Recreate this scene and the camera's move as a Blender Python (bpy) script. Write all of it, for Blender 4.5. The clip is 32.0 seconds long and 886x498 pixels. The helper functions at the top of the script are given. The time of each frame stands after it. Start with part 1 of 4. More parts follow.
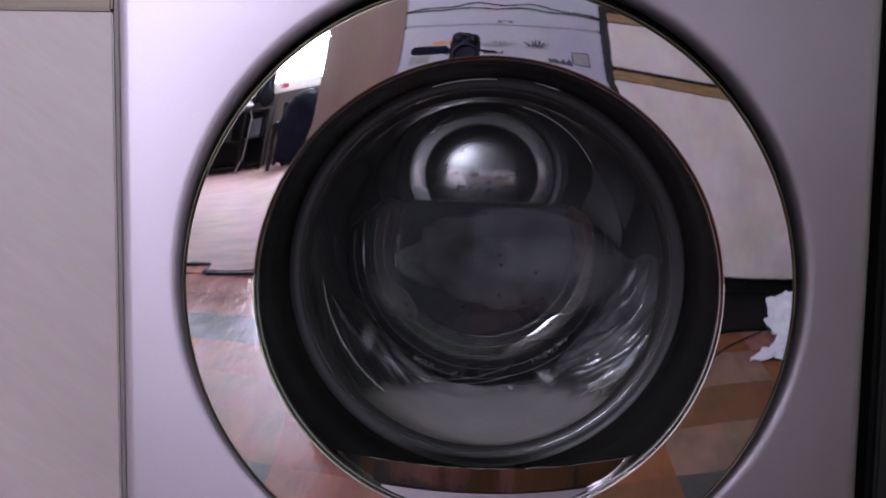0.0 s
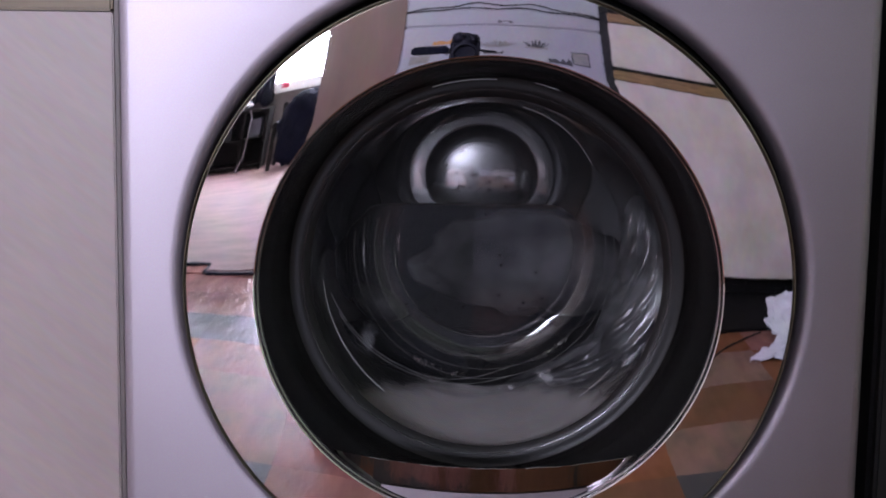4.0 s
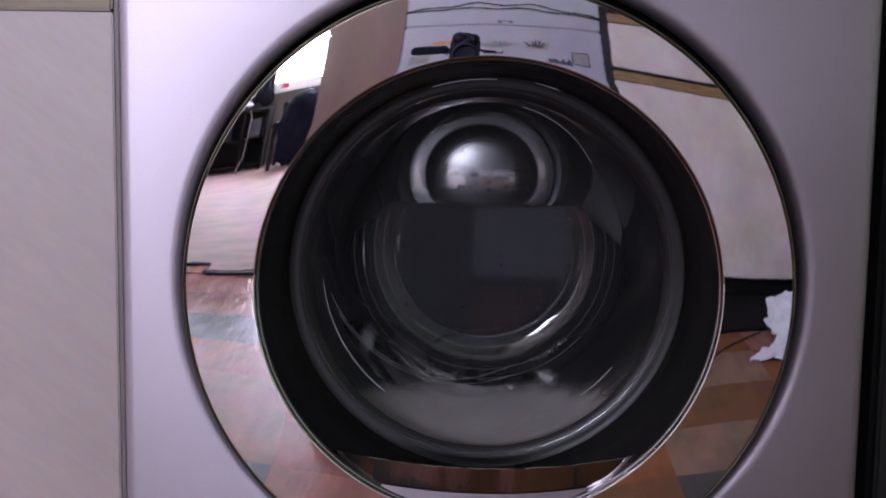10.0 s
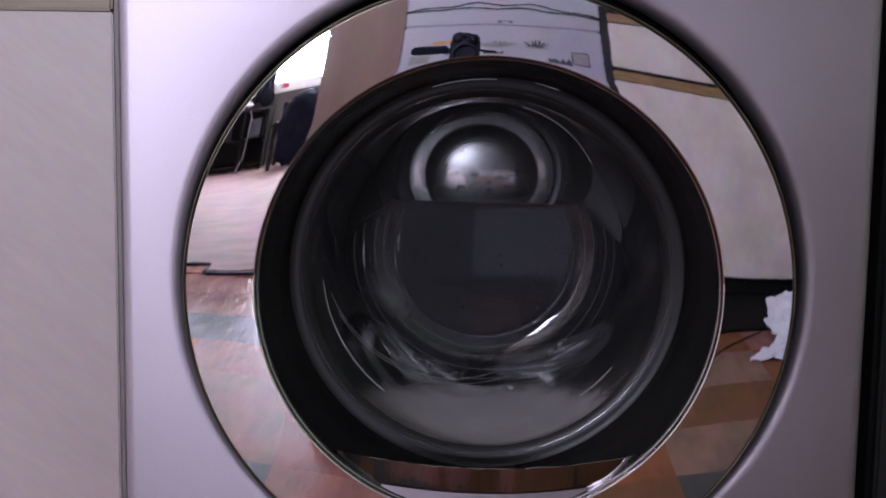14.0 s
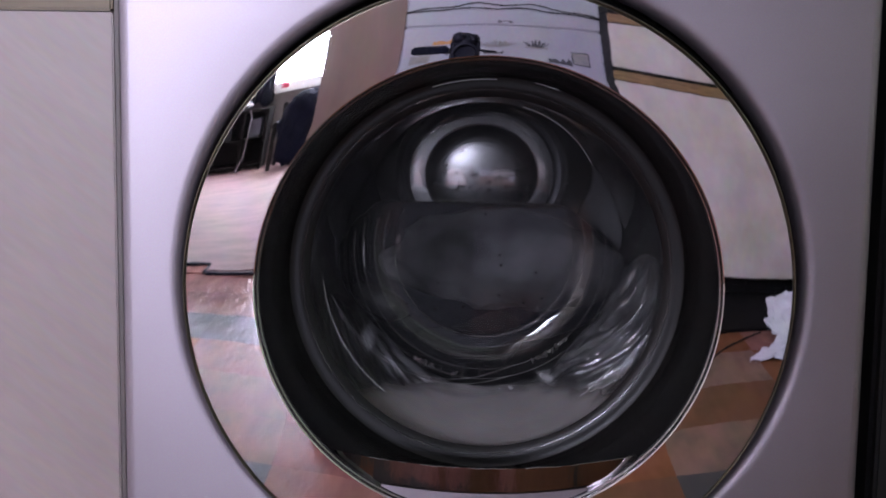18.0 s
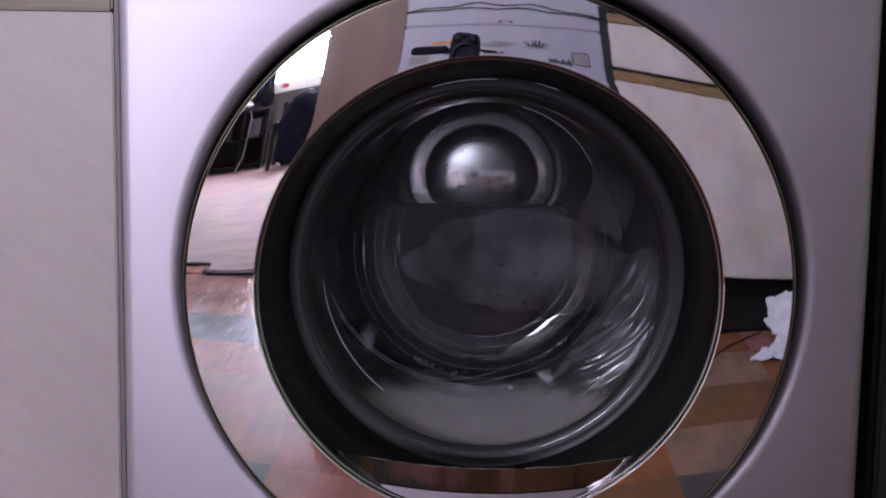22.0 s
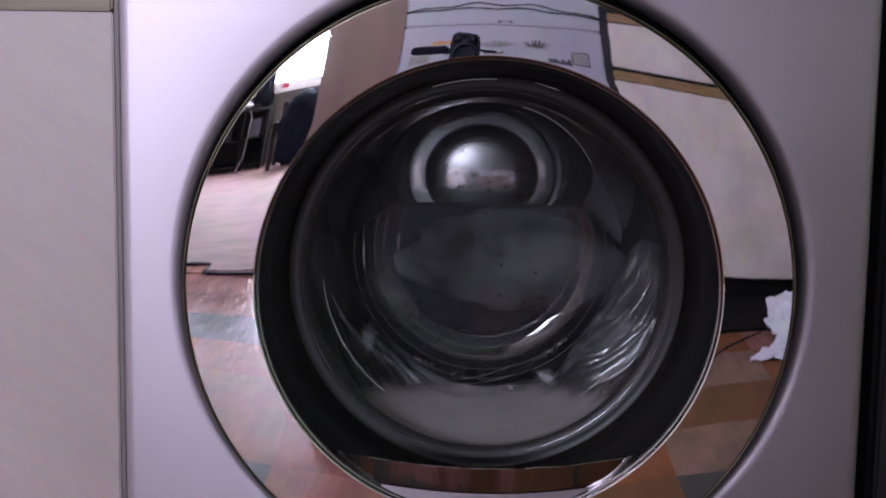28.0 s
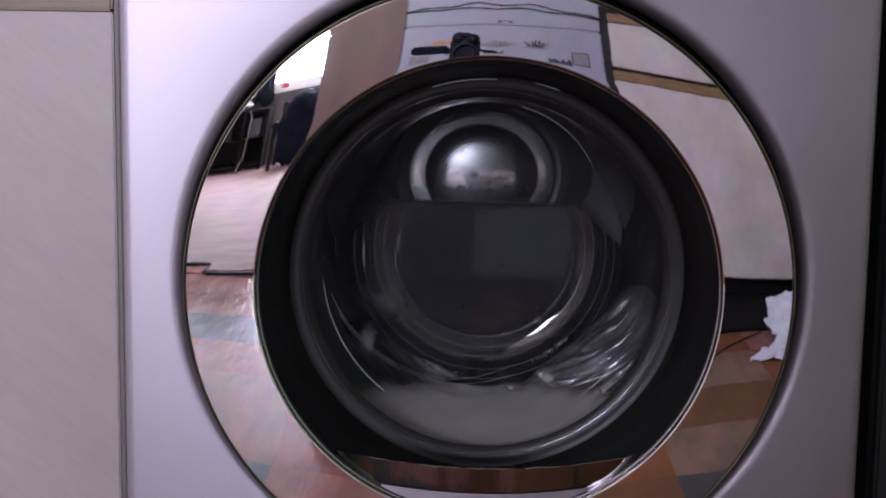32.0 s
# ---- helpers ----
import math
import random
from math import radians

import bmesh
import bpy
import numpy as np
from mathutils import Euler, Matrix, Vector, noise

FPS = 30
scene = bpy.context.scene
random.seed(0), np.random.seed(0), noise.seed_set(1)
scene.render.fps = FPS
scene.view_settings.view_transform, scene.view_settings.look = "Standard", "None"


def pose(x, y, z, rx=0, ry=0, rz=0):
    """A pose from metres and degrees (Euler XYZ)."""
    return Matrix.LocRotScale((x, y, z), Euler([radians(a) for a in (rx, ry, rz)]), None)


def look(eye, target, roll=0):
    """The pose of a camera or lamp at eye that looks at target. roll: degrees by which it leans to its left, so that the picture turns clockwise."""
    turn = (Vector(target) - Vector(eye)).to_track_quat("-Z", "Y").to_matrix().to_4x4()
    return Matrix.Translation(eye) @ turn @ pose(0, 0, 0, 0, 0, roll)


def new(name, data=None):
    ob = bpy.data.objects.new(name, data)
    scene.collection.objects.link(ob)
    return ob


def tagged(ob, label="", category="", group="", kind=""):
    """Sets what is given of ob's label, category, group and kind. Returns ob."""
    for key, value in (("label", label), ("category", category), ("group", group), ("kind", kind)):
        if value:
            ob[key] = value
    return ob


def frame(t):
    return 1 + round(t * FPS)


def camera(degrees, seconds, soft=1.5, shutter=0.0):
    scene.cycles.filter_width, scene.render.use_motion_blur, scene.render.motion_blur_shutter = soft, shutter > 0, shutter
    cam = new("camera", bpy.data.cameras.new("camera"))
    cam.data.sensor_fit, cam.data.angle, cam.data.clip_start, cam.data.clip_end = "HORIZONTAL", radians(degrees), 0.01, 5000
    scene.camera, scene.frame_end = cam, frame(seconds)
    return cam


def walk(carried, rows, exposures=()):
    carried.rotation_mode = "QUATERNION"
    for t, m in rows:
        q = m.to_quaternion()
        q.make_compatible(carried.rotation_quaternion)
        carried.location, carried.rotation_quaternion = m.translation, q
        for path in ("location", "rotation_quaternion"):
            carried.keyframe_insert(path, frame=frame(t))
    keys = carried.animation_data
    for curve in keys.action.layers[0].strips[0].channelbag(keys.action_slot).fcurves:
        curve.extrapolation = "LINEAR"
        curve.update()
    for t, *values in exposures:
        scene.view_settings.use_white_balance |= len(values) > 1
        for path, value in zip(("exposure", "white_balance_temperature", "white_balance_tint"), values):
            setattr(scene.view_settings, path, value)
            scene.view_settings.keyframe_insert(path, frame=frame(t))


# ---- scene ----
# one camera on a stand, still for the whole clip
cam = camera(35.62, 32.0, soft=1.8, shutter=0.3)
EYE = Vector((-0.0214, -1.1023, 0.6556))
_yaw, _pitch = -0.0141, 0.1371
_aim = EYE + Vector((math.sin(_yaw) * math.cos(_pitch), math.cos(_yaw) * math.cos(_pitch), -math.sin(_pitch)))
HOLD = look(EYE, _aim, 0.88)
walk(cam, [(0.0, HOLD), (32.0, HOLD)], exposures=[(0.0, 0.0, 5980, 24.5), (32.0, 0.0, 5980, 24.5)])

# ---- light: daylight through the far room's window, and an added fill for the kitchen ----
world = bpy.data.worlds.new("world")
scene.world = world
world.use_nodes = True
_wn = world.node_tree.nodes
_sky = _wn.new("ShaderNodeTexSky")
_sky.sky_type, _sky.sun_disc = "NISHITA", False
_sky.sun_elevation, _sky.sun_rotation = radians(35), radians(200)
world.node_tree.links.new(_sky.outputs["Color"], _wn["Background"].inputs["Color"])
_wn["Background"].inputs["Strength"].default_value = 0.1


def window_light(name, w, h, watts, m, color):
    d = bpy.data.lights.new(name, "AREA")
    d.shape, d.size, d.size_y, d.energy, d.color = "RECTANGLE", w, h, watts, color
    ob = new(name, d)
    ob.matrix_world = m
    return ob


window_light("window_daylight", 1.80, 1.5, 610, look((-1.035, -7.27, 1.28), (-1.035, 0, 1.28)), (0.90, 0.93, 1.0))
# unseen fill lamp, added to brighten the kitchen
window_light("kitchen_fill", 1.2, 0.9, 115, look((-1.0, 0.69, 1.62), (-1.0, -3, 1.62)), (0.92, 0.94, 1.0))

# ---- materials ----
HC = 0.47  # height of the door's centre


def mat(name, color, rough=0.5, metal=0.0, vary=0.15, scale=8.0, bump=0.0, bump_scale=60.0, color2=None, stretch=(1, 1, 1),
        coat=0.0, spec=0.5, rough_vary=0.0, island=0.0, lean=0.0):
    m = bpy.data.materials.new(name)
    m.use_nodes = True
    n, l = m.node_tree.nodes, m.node_tree.links
    b = n["Principled BSDF"]
    b.inputs["Roughness"].default_value = rough
    b.inputs["Metallic"].default_value = metal
    b.inputs["Coat Weight"].default_value = coat
    b.inputs["Coat Roughness"].default_value = 0.12
    b.inputs["Specular IOR Level"].default_value = spec
    tc = n.new("ShaderNodeTexCoord")
    mp = n.new("ShaderNodeMapping")
    mp.inputs["Scale"].default_value = stretch
    if lean:
        mp.vector_type = "TEXTURE"
        mp.inputs["Scale"].default_value = tuple(1 / k for k in stretch)
    mp.inputs["Rotation"].default_value = (0, radians(lean), 0)
    l.new(tc.outputs["Object"], mp.inputs["Vector"])
    big, fine = n.new("ShaderNodeTexNoise"), n.new("ShaderNodeTexNoise")
    big.inputs["Scale"].default_value, big.inputs["Detail"].default_value = scale, 5
    fine.inputs["Scale"].default_value, fine.inputs["Detail"].default_value = bump_scale, 4
    l.new(mp.outputs["Vector"], big.inputs["Vector"])
    l.new(mp.outputs["Vector"], fine.inputs["Vector"])
    ramp = n.new("ShaderNodeValToRGB")
    c2 = color2 or tuple(c * (1 - vary) for c in color)
    ramp.color_ramp.elements[0].position, ramp.color_ramp.elements[1].position = 0.35, 0.68
    ramp.color_ramp.elements[0].color = (*c2, 1)
    ramp.color_ramp.elements[1].color = (*color, 1)
    l.new(big.outputs["Fac"], ramp.inputs["Fac"])
    mix = n.new("ShaderNodeMix")
    mix.data_type, mix.blend_type = "RGBA", "MULTIPLY"
    mix.inputs[0].default_value = 0.25 * (1 if vary else 0)
    l.new(ramp.outputs["Color"], mix.inputs[6])
    l.new(fine.outputs["Color"], mix.inputs[7])
    last = mix.outputs[2]
    if island:
        info = n.new("ShaderNodeObjectInfo")
        hs = n.new("ShaderNodeHueSaturation")
        mr = n.new("ShaderNodeMapRange")
        mr.inputs["To Min"].default_value, mr.inputs["To Max"].default_value = 1 - island, 1 + island
        l.new(info.outputs["Random"], mr.inputs["Value"])
        l.new(mr.outputs["Result"], hs.inputs["Value"])
        l.new(last, hs.inputs["Color"])
        last = hs.outputs["Color"]
    l.new(last, b.inputs["Base Color"])
    if rough_vary:
        mr2 = n.new("ShaderNodeMapRange")
        mr2.inputs["To Min"].default_value, mr2.inputs["To Max"].default_value = max(0, rough - rough_vary), rough + rough_vary
        l.new(big.outputs["Fac"], mr2.inputs["Value"])
        l.new(mr2.outputs["Result"], b.inputs["Roughness"])
    if bump:
        bp = n.new("ShaderNodeBump")
        bp.inputs["Strength"].default_value, bp.inputs["Distance"].default_value = bump, 0.002
        l.new(fine.outputs["Fac"], bp.inputs["Height"])
        l.new(bp.outputs["Normal"], b.inputs["Normal"])
    return m


def glass_mat(name, bend=1.0, tint=(0.95, 0.95, 0.96), shine=1.6, rough=0.005, film=0.0):
    """Glass wall: what passes through, and a Fresnel gloss on top."""
    m = bpy.data.materials.new(name)
    m.use_nodes = True
    n, l = m.node_tree.nodes, m.node_tree.links
    n.remove(n["Principled BSDF"])
    mix, fr, gl = n.new("ShaderNodeMixShader"), n.new("ShaderNodeFresnel"), n.new("ShaderNodeBsdfGlossy")
    if bend > 1:
        th = n.new("ShaderNodeBsdfRefraction")
        th.inputs["IOR"].default_value, th.inputs["Roughness"].default_value = bend, 0.0
    else:
        th = n.new("ShaderNodeBsdfTransparent")
    th.inputs["Color"].default_value = (*tint, 1)
    gl.inputs["Roughness"].default_value = rough
    fr.inputs["IOR"].default_value = shine
    if film:
        fm, df = n.new("ShaderNodeMixShader"), n.new("ShaderNodeBsdfDiffuse")
        df.inputs["Color"].default_value = (0.8, 0.8, 0.82, 1)
        fm.inputs[0].default_value = film
        l.new(th.outputs[0], fm.inputs[1])
        l.new(df.outputs[0], fm.inputs[2])
        th = fm
    l.new(fr.outputs[0], mix.inputs[0])
    l.new(th.outputs[0], mix.inputs[1])
    l.new(gl.outputs[0], mix.inputs[2])
    l.new(mix.outputs[0], n["Material Output"].inputs["Surface"])
    return m


def satin_steel(name, color, sharp, soft, share):
    """Pressed steel with a water film: a mirror-like and a satin gloss together."""
    m = mat(name, color, sharp, 1.0, 0.08, 9, 0.02, 300)
    n, l = m.node_tree.nodes, m.node_tree.links
    b, b2, mix = n["Principled BSDF"], n.new("ShaderNodeBsdfPrincipled"), n.new("ShaderNodeMixShader")
    b2.inputs["Base Color"].default_value = (*color, 1)
    b2.inputs["Metallic"].default_value, b2.inputs["Roughness"].default_value = 1.0, soft
    mix.inputs[0].default_value = share
    l.new(b.outputs[0], mix.inputs[1])
    l.new(b2.outputs[0], mix.inputs[2])
    l.new(mix.outputs[0], n["Material Output"].inputs["Surface"])
    return m


M = dict(
    silver=mat("silver_paint", (0.364, 0.324, 0.366), 0.42, 0.7, 0.04, 3, 0.05, 900),
    chrome=mat("chrome", (0.86, 0.83, 0.82), 0.015, 1.0, 0.05, 9, 0.005, 42),
    chrome_edge=mat("chrome_edge", (0.42, 0.42, 0.43), 0.24, 1.0, 0.05, 5),
    bronze_edge=mat("bronze_edge", (0.20, 0.18, 0.14), 0.30, 1.0, 0.2, 12),
    black_gloss=mat("black_gloss", (0.015, 0.0145, 0.0145), 0.2, 0.0, 0.4, 8, 0.12, 30, spec=0.3),
    black_matt=mat("black_matt", (0.012, 0.012, 0.013), 0.6, 0.0, 0.2, 8),
    dull_black=mat("dull_black_finish", (0.007, 0.007, 0.008), 0.8, 0.0, 0.4, 14, 0.2, 90, spec=0.05),
    rubber=mat("grey_rubber", (0.022, 0.022, 0.024), 0.65, 0.0, 0.2, 12, 0.1, 200),
    glass=glass_mat("door_glass", 1.04, shine=1.6, film=0.023),
    bowl_rim=mat("smoked_rim", (0.0095, 0.0093, 0.010), 0.36, 0.0, 0.3, 12, 0.05, 200, spec=0.30),
    rib=glass_mat("rib_glass", 1.0, shine=1.7, rough=0.16),
    rib_frost=mat("rib_frosted_edge", (0.065, 0.065, 0.068), 0.3, 0.0, 0.3, 30),
    # pale colour stands in for light bent by the glass
    refraction_line=mat("painted_refraction_line", (0.30, 0.30, 0.31), 0.3, 0.2, 0.6, 60),
    # bright colour stands in for glints along the seams
    rib_glint=mat("rib_painted_glint", (0.62, 0.62, 0.64), 0.25, 0.3, 0.3, 30),
    pane=glass_mat("window_glass", 1.0, shine=1.5),
    steel=satin_steel("hub_steel", (0.76, 0.76, 0.78), 0.07, 0.24, 0.38),
    # steel coloured dark to stand in for the shade inside the drum
    drum_shade_steel=mat("shade_dark_steel", (0.12, 0.12, 0.125), 0.35, 1.0, 0.3, 9, 0.1, 300),
    cream=mat("cream_laminate", (0.338, 0.276, 0.272), 0.42, 0.0, 0.08, 5, 0.02, 40, (0.314, 0.255, 0.250), (1, 1, 5), lean=38),
    marble=mat("marbled_laminate", (0.60, 0.54, 0.56), 0.4, 0.0, 0.1, 6, 0.02, 40, (0.45, 0.385, 0.385), (1, 1, 0.8)),
    wood=mat("wood_trim", (0.27, 0.165, 0.075), 0.45, 0.0, 0.4, 9, 0.1, 60, (0.16, 0.085, 0.038), (2, 2, 14)),
    wood_dark=mat("dark_olive_wood", (0.19, 0.135, 0.065), 0.45, 0.0, 0.4, 9, 0.1, 60, (0.125, 0.085, 0.04), (2, 2, 14)),
    gap_shade=mat("gap_shade", (0.150, 0.122, 0.118), 0.5, 0.0, 0.2, 12, 0.05, 80),
    brown=mat("brown_panel", (0.185, 0.105, 0.082), 0.5, 0.0, 0.2, 3, 0.05, 30, (0.145, 0.078, 0.06), (3, 3, 0.5)),
    fridge=mat("fridge_white", (0.36, 0.365, 0.45), 0.35, 0.0, 0.05, 4, 0.03, 90),
    wall=mat("wall_plaster", (0.62, 0.56, 0.52), 0.8, 0.0, 0.08, 2, 0.15, 60),
    # green picked so that unseen walls bounce greener light on the machine
    wall_green=mat("green_bounce_paint", (0.54, 0.64, 0.46), 0.7, 0.0, 0.08, 2, 0.15, 60),
    ceiling=mat("ceiling_paint", (0.78, 0.76, 0.73), 0.85, 0.0, 0.04, 2),
    carpet=mat("pink_carpet", (0.145, 0.083, 0.079), 0.95, 0.0, 0.25, 4, 0.6, 120, (0.085, 0.047, 0.045), (1, 2, 1)),
    navy=mat("navy_cloth", (0.005, 0.006, 0.015), 0.95, 0.0, 0.4, 9, 0.3, 200, spec=0.1),
    dark_wood=mat("dark_wood", (0.006, 0.0055, 0.005), 0.7, 0.0, 0.3, 9, 0.1, 60, spec=0.1),
    white_cloth=mat("white_cloth", (0.62, 0.62, 0.74), 0.9, 0.0, 0.08, 9, 0.3, 200),
    white=mat("white_paint", (0.8, 0.8, 0.8), 0.5, 0.0, 0.05, 5),
    water=mat("murky_water", (0.62, 0.60, 0.605), 0.5, 0.0, 0.2, 7, 0.2, 60, (0.49, 0.47, 0.475)),
    wet_grey=mat("wet_grey_cotton", (0.86, 0.86, 0.87), 0.27, 0.8, 0.6, 22, 0.16, 130, spec=1.0),
    wet_dim=mat("wet_dark_grey_cotton", (0.26, 0.26, 0.27), 0.34, 0.5, 0.5, 14, 0.06, 160, spec=0.8),
    wet_black=mat("wet_black_cotton", (0.006, 0.006, 0.008), 0.75, 0.0, 0.3, 14, 0.5, 220, spec=0.12),
    wet_navy=mat("wet_navy_cotton", (0.005, 0.0055, 0.010), 0.75, 0.0, 0.3, 14, 0.5, 220, spec=0.12),
    # darker than the other walls: its backlit shade is in the colour
    far_wall=mat("backlit_wall_tone", (0.15, 0.13, 0.125), 0.8, 0.0, 0.12, 3, 0.1, 60),
    smoked=mat("dark_mirror", (0.38, 0.35, 0.34), 0.07, 1.0, 0.4, 12, 0.5, 26, stretch=(1.6, 1, 0.35)),
    charcoal=mat("charcoal_laminate", (0.012, 0.012, 0.013), 0.6, 0.0, 0.2, 6, 0.05, 60, spec=0.1),
    wet_pale=mat("wet_pale_cotton", (0.028, 0.028, 0.03), 0.6, 0.0, 0.3, 14, 0.5, 220),
    camera_grey=mat("camera_plastic", (0.010, 0.010, 0.016), 0.5, 0.0, 0.2, 30, spec=0.06),
    drop=mat("water_drop", (0.02, 0.02, 0.022), 0.04, 0.0, 0.1, 30, spec=0.9),
    # pale colour paints in the bright edges of the drips
    drip=mat("pale_glint_drip", (0.30, 0.30, 0.31), 0.06, 0.6, 0.9, 420, spec=1.0),
    wet_mid=mat("wet_mid_cotton", (0.09, 0.09, 0.094), 0.7, 0.0, 0.6, 17, 0.3, 220, (0.003, 0.003, 0.004), spec=0.15),
    ink=mat("ink", (0.05, 0.05, 0.07), 0.6, 0.0, 0.2, 20),
    orange=mat("orange_plastic", (0.55, 0.26, 0.06), 0.5, 0.0, 0.1, 20),
    red=mat("red_plastic", (0.6, 0.05, 0.10), 0.5, 0.0, 0.1, 20),
    paper=mat("grey_paper", (0.30, 0.29, 0.31), 0.7, 0.0, 0.2, 30),
)
TILE = {
    "P": mat("pink_tile", (0.267, 0.116, 0.100), 0.16, 0, 0.5, 9, 2.2, 10, (0.146, 0.062, 0.054), rough_vary=0.12, island=0.1, spec=0.0008, stretch=(1.6, 0.4, 1)),
    "R": mat("rose_tile", (0.267, 0.132, 0.113), 0.16, 0, 0.5, 9, 2.2, 10, (0.150, 0.074, 0.063), rough_vary=0.12, island=0.1, spec=0.0008, stretch=(1.6, 0.4, 1)),
    "S": mat("slate_tile", (0.069, 0.068, 0.071), 0.16, 0, 0.5, 9, 2.2, 10, (0.056, 0.054, 0.055), rough_vary=0.12, island=0.1, spec=0.0008, stretch=(1.6, 0.4, 1)),
    "T": mat("terracotta_tile", (0.232, 0.100, 0.052), 0.16, 0, 0.5, 9, 2.2, 10, (0.146, 0.060, 0.030), rough_vary=0.12, island=0.1, spec=0.0008, stretch=(1.6, 0.4, 1)),
    "B": mat("beige_grey_tile", (0.237, 0.144, 0.115), 0.16, 0, 0.5, 9, 2.2, 10, (0.129, 0.088, 0.070), rough_vary=0.12, island=0.1, spec=0.0008, stretch=(1.6, 0.4, 1)),
    "N": mat("brown_tile", (0.172, 0.088, 0.051), 0.16, 0, 0.5, 9, 2.2, 10, (0.125, 0.064, 0.037), rough_vary=0.12, island=0.1, spec=0.0008, stretch=(1.6, 0.4, 1)),
}


# ---- mesh helpers ----
def mesh_object(name, bm, material, smooth=True):
    me = bpy.data.meshes.new(name)
    bmesh.ops.recalc_face_normals(bm, faces=bm.faces)
    bm.to_mesh(me)
    bm.free()
    me.materials.append(material)
    if smooth:
        for p in me.polygons:
            p.use_smooth = True
        me.set_sharp_from_angle(angle=radians(32))
    return new(name, me)


def part(name, bm, material, parent, label=""):
    ob = mesh_object(name, bm, material)
    ob.parent = parent
    return tagged(ob, label=label)


def thing(name, label, category, group="", kind="", at=None):
    ob = new(name)
    ob.empty_display_size = 0.1
    if at is not None:
        ob.matrix_world = at
    return tagged(ob, label, category, group, kind)


def box(x0, x1, y0, y1, z0, z1, bevel=0.0, seg=2, bm=None):
    b = bm or bmesh.new()
    g = bmesh.ops.create_cube(b, size=1.0, matrix=Matrix.Translation(((x0 + x1) / 2, (y0 + y1) / 2, (z0 + z1) / 2))
                              @ Matrix.Diagonal((x1 - x0, y1 - y0, z1 - z0, 1)))
    if bevel:
        es = list({e for v in g["verts"] for e in v.link_edges})
        bmesh.ops.bevel(b, geom=es, offset=bevel, segments=seg, affect="EDGES", clamp_overlap=True)
    return b


def lathe(profile, seg=160, cz=0.0, closed=False, cap_end=False, bm=None):
    """Turns (radius, y) points round the y axis at height cz."""
    b = bm or bmesh.new()
    rows = []
    for r, y in profile:
        if r < 1e-6:
            rows.append([b.verts.new((0, y, cz))])
        else:
            rows.append([b.verts.new((r * math.sin(2 * math.pi * i / seg), y, cz + r * math.cos(2 * math.pi * i / seg))) for i in range(seg)])
    pairs = list(zip(rows, rows[1:])) + ([(rows[-1], rows[0])] if closed else [])
    for a, c in pairs:
        for i in range(seg):
            j = (i + 1) % seg
            if len(a) == 1 and len(c) == 1:
                continue
            if len(a) == 1:
                b.faces.new((a[0], c[i], c[j]))
            elif len(c) == 1:
                b.faces.new((a[i], a[j], c[0]))
            else:
                b.faces.new((a[i], a[j], c[j], c[i]))
    return b


def tube(points, radius, seg=8, bm=None):
    """A round bar along points."""
    b = bm or bmesh.new()
    pts = [Vector(p) for p in points]
    rows = []
    for i, p in enumerate(pts):
        d = (pts[min(i + 1, len(pts) - 1)] - pts[max(i - 1, 0)]).normalized()
        u = d.orthogonal().normalized() if not rows else (u - d * u.dot(d)).normalized()
        v = d.cross(u)
        rows.append([b.verts.new(p + radius * (math.cos(2 * math.pi * k / seg) * u + math.sin(2 * math.pi * k / seg) * v)) for k in range(seg)])
    for a, c in zip(rows, rows[1:]):
        for k in range(seg):
            b.faces.new((a[k], a[(k + 1) % seg], c[(k + 1) % seg], c[k]))
    b.faces.new(rows[0])
    b.faces.new(rows[-1])
    return b


def fold(p, seed):
    """Crumple of a wet garment: ridged folds at three sizes."""
    v = 0.0
    for s, a in ((9, 0.5), (21, 0.34), (46, 0.18)):
        v += a * (1 - 2 * abs(noise.noise(p * s + Vector((seed, seed * 2.3, 0)))))
    return v


def garment(size, seed, depth=0.6, sub=5):
    b = bmesh.new()
    bmesh.ops.create_icosphere(b, subdivisions=sub, radius=1.0)
    for v in b.verts:
        n = v.co.normalized()
        q = Vector((n.x * size[0], n.y * size[1], n.z * size[2]))
        lump = 1 + 0.22 * noise.noise(q * 7 + Vector((seed, 0, 0)))
        v.co = q * (lump + depth * fold(q, seed))
    return b


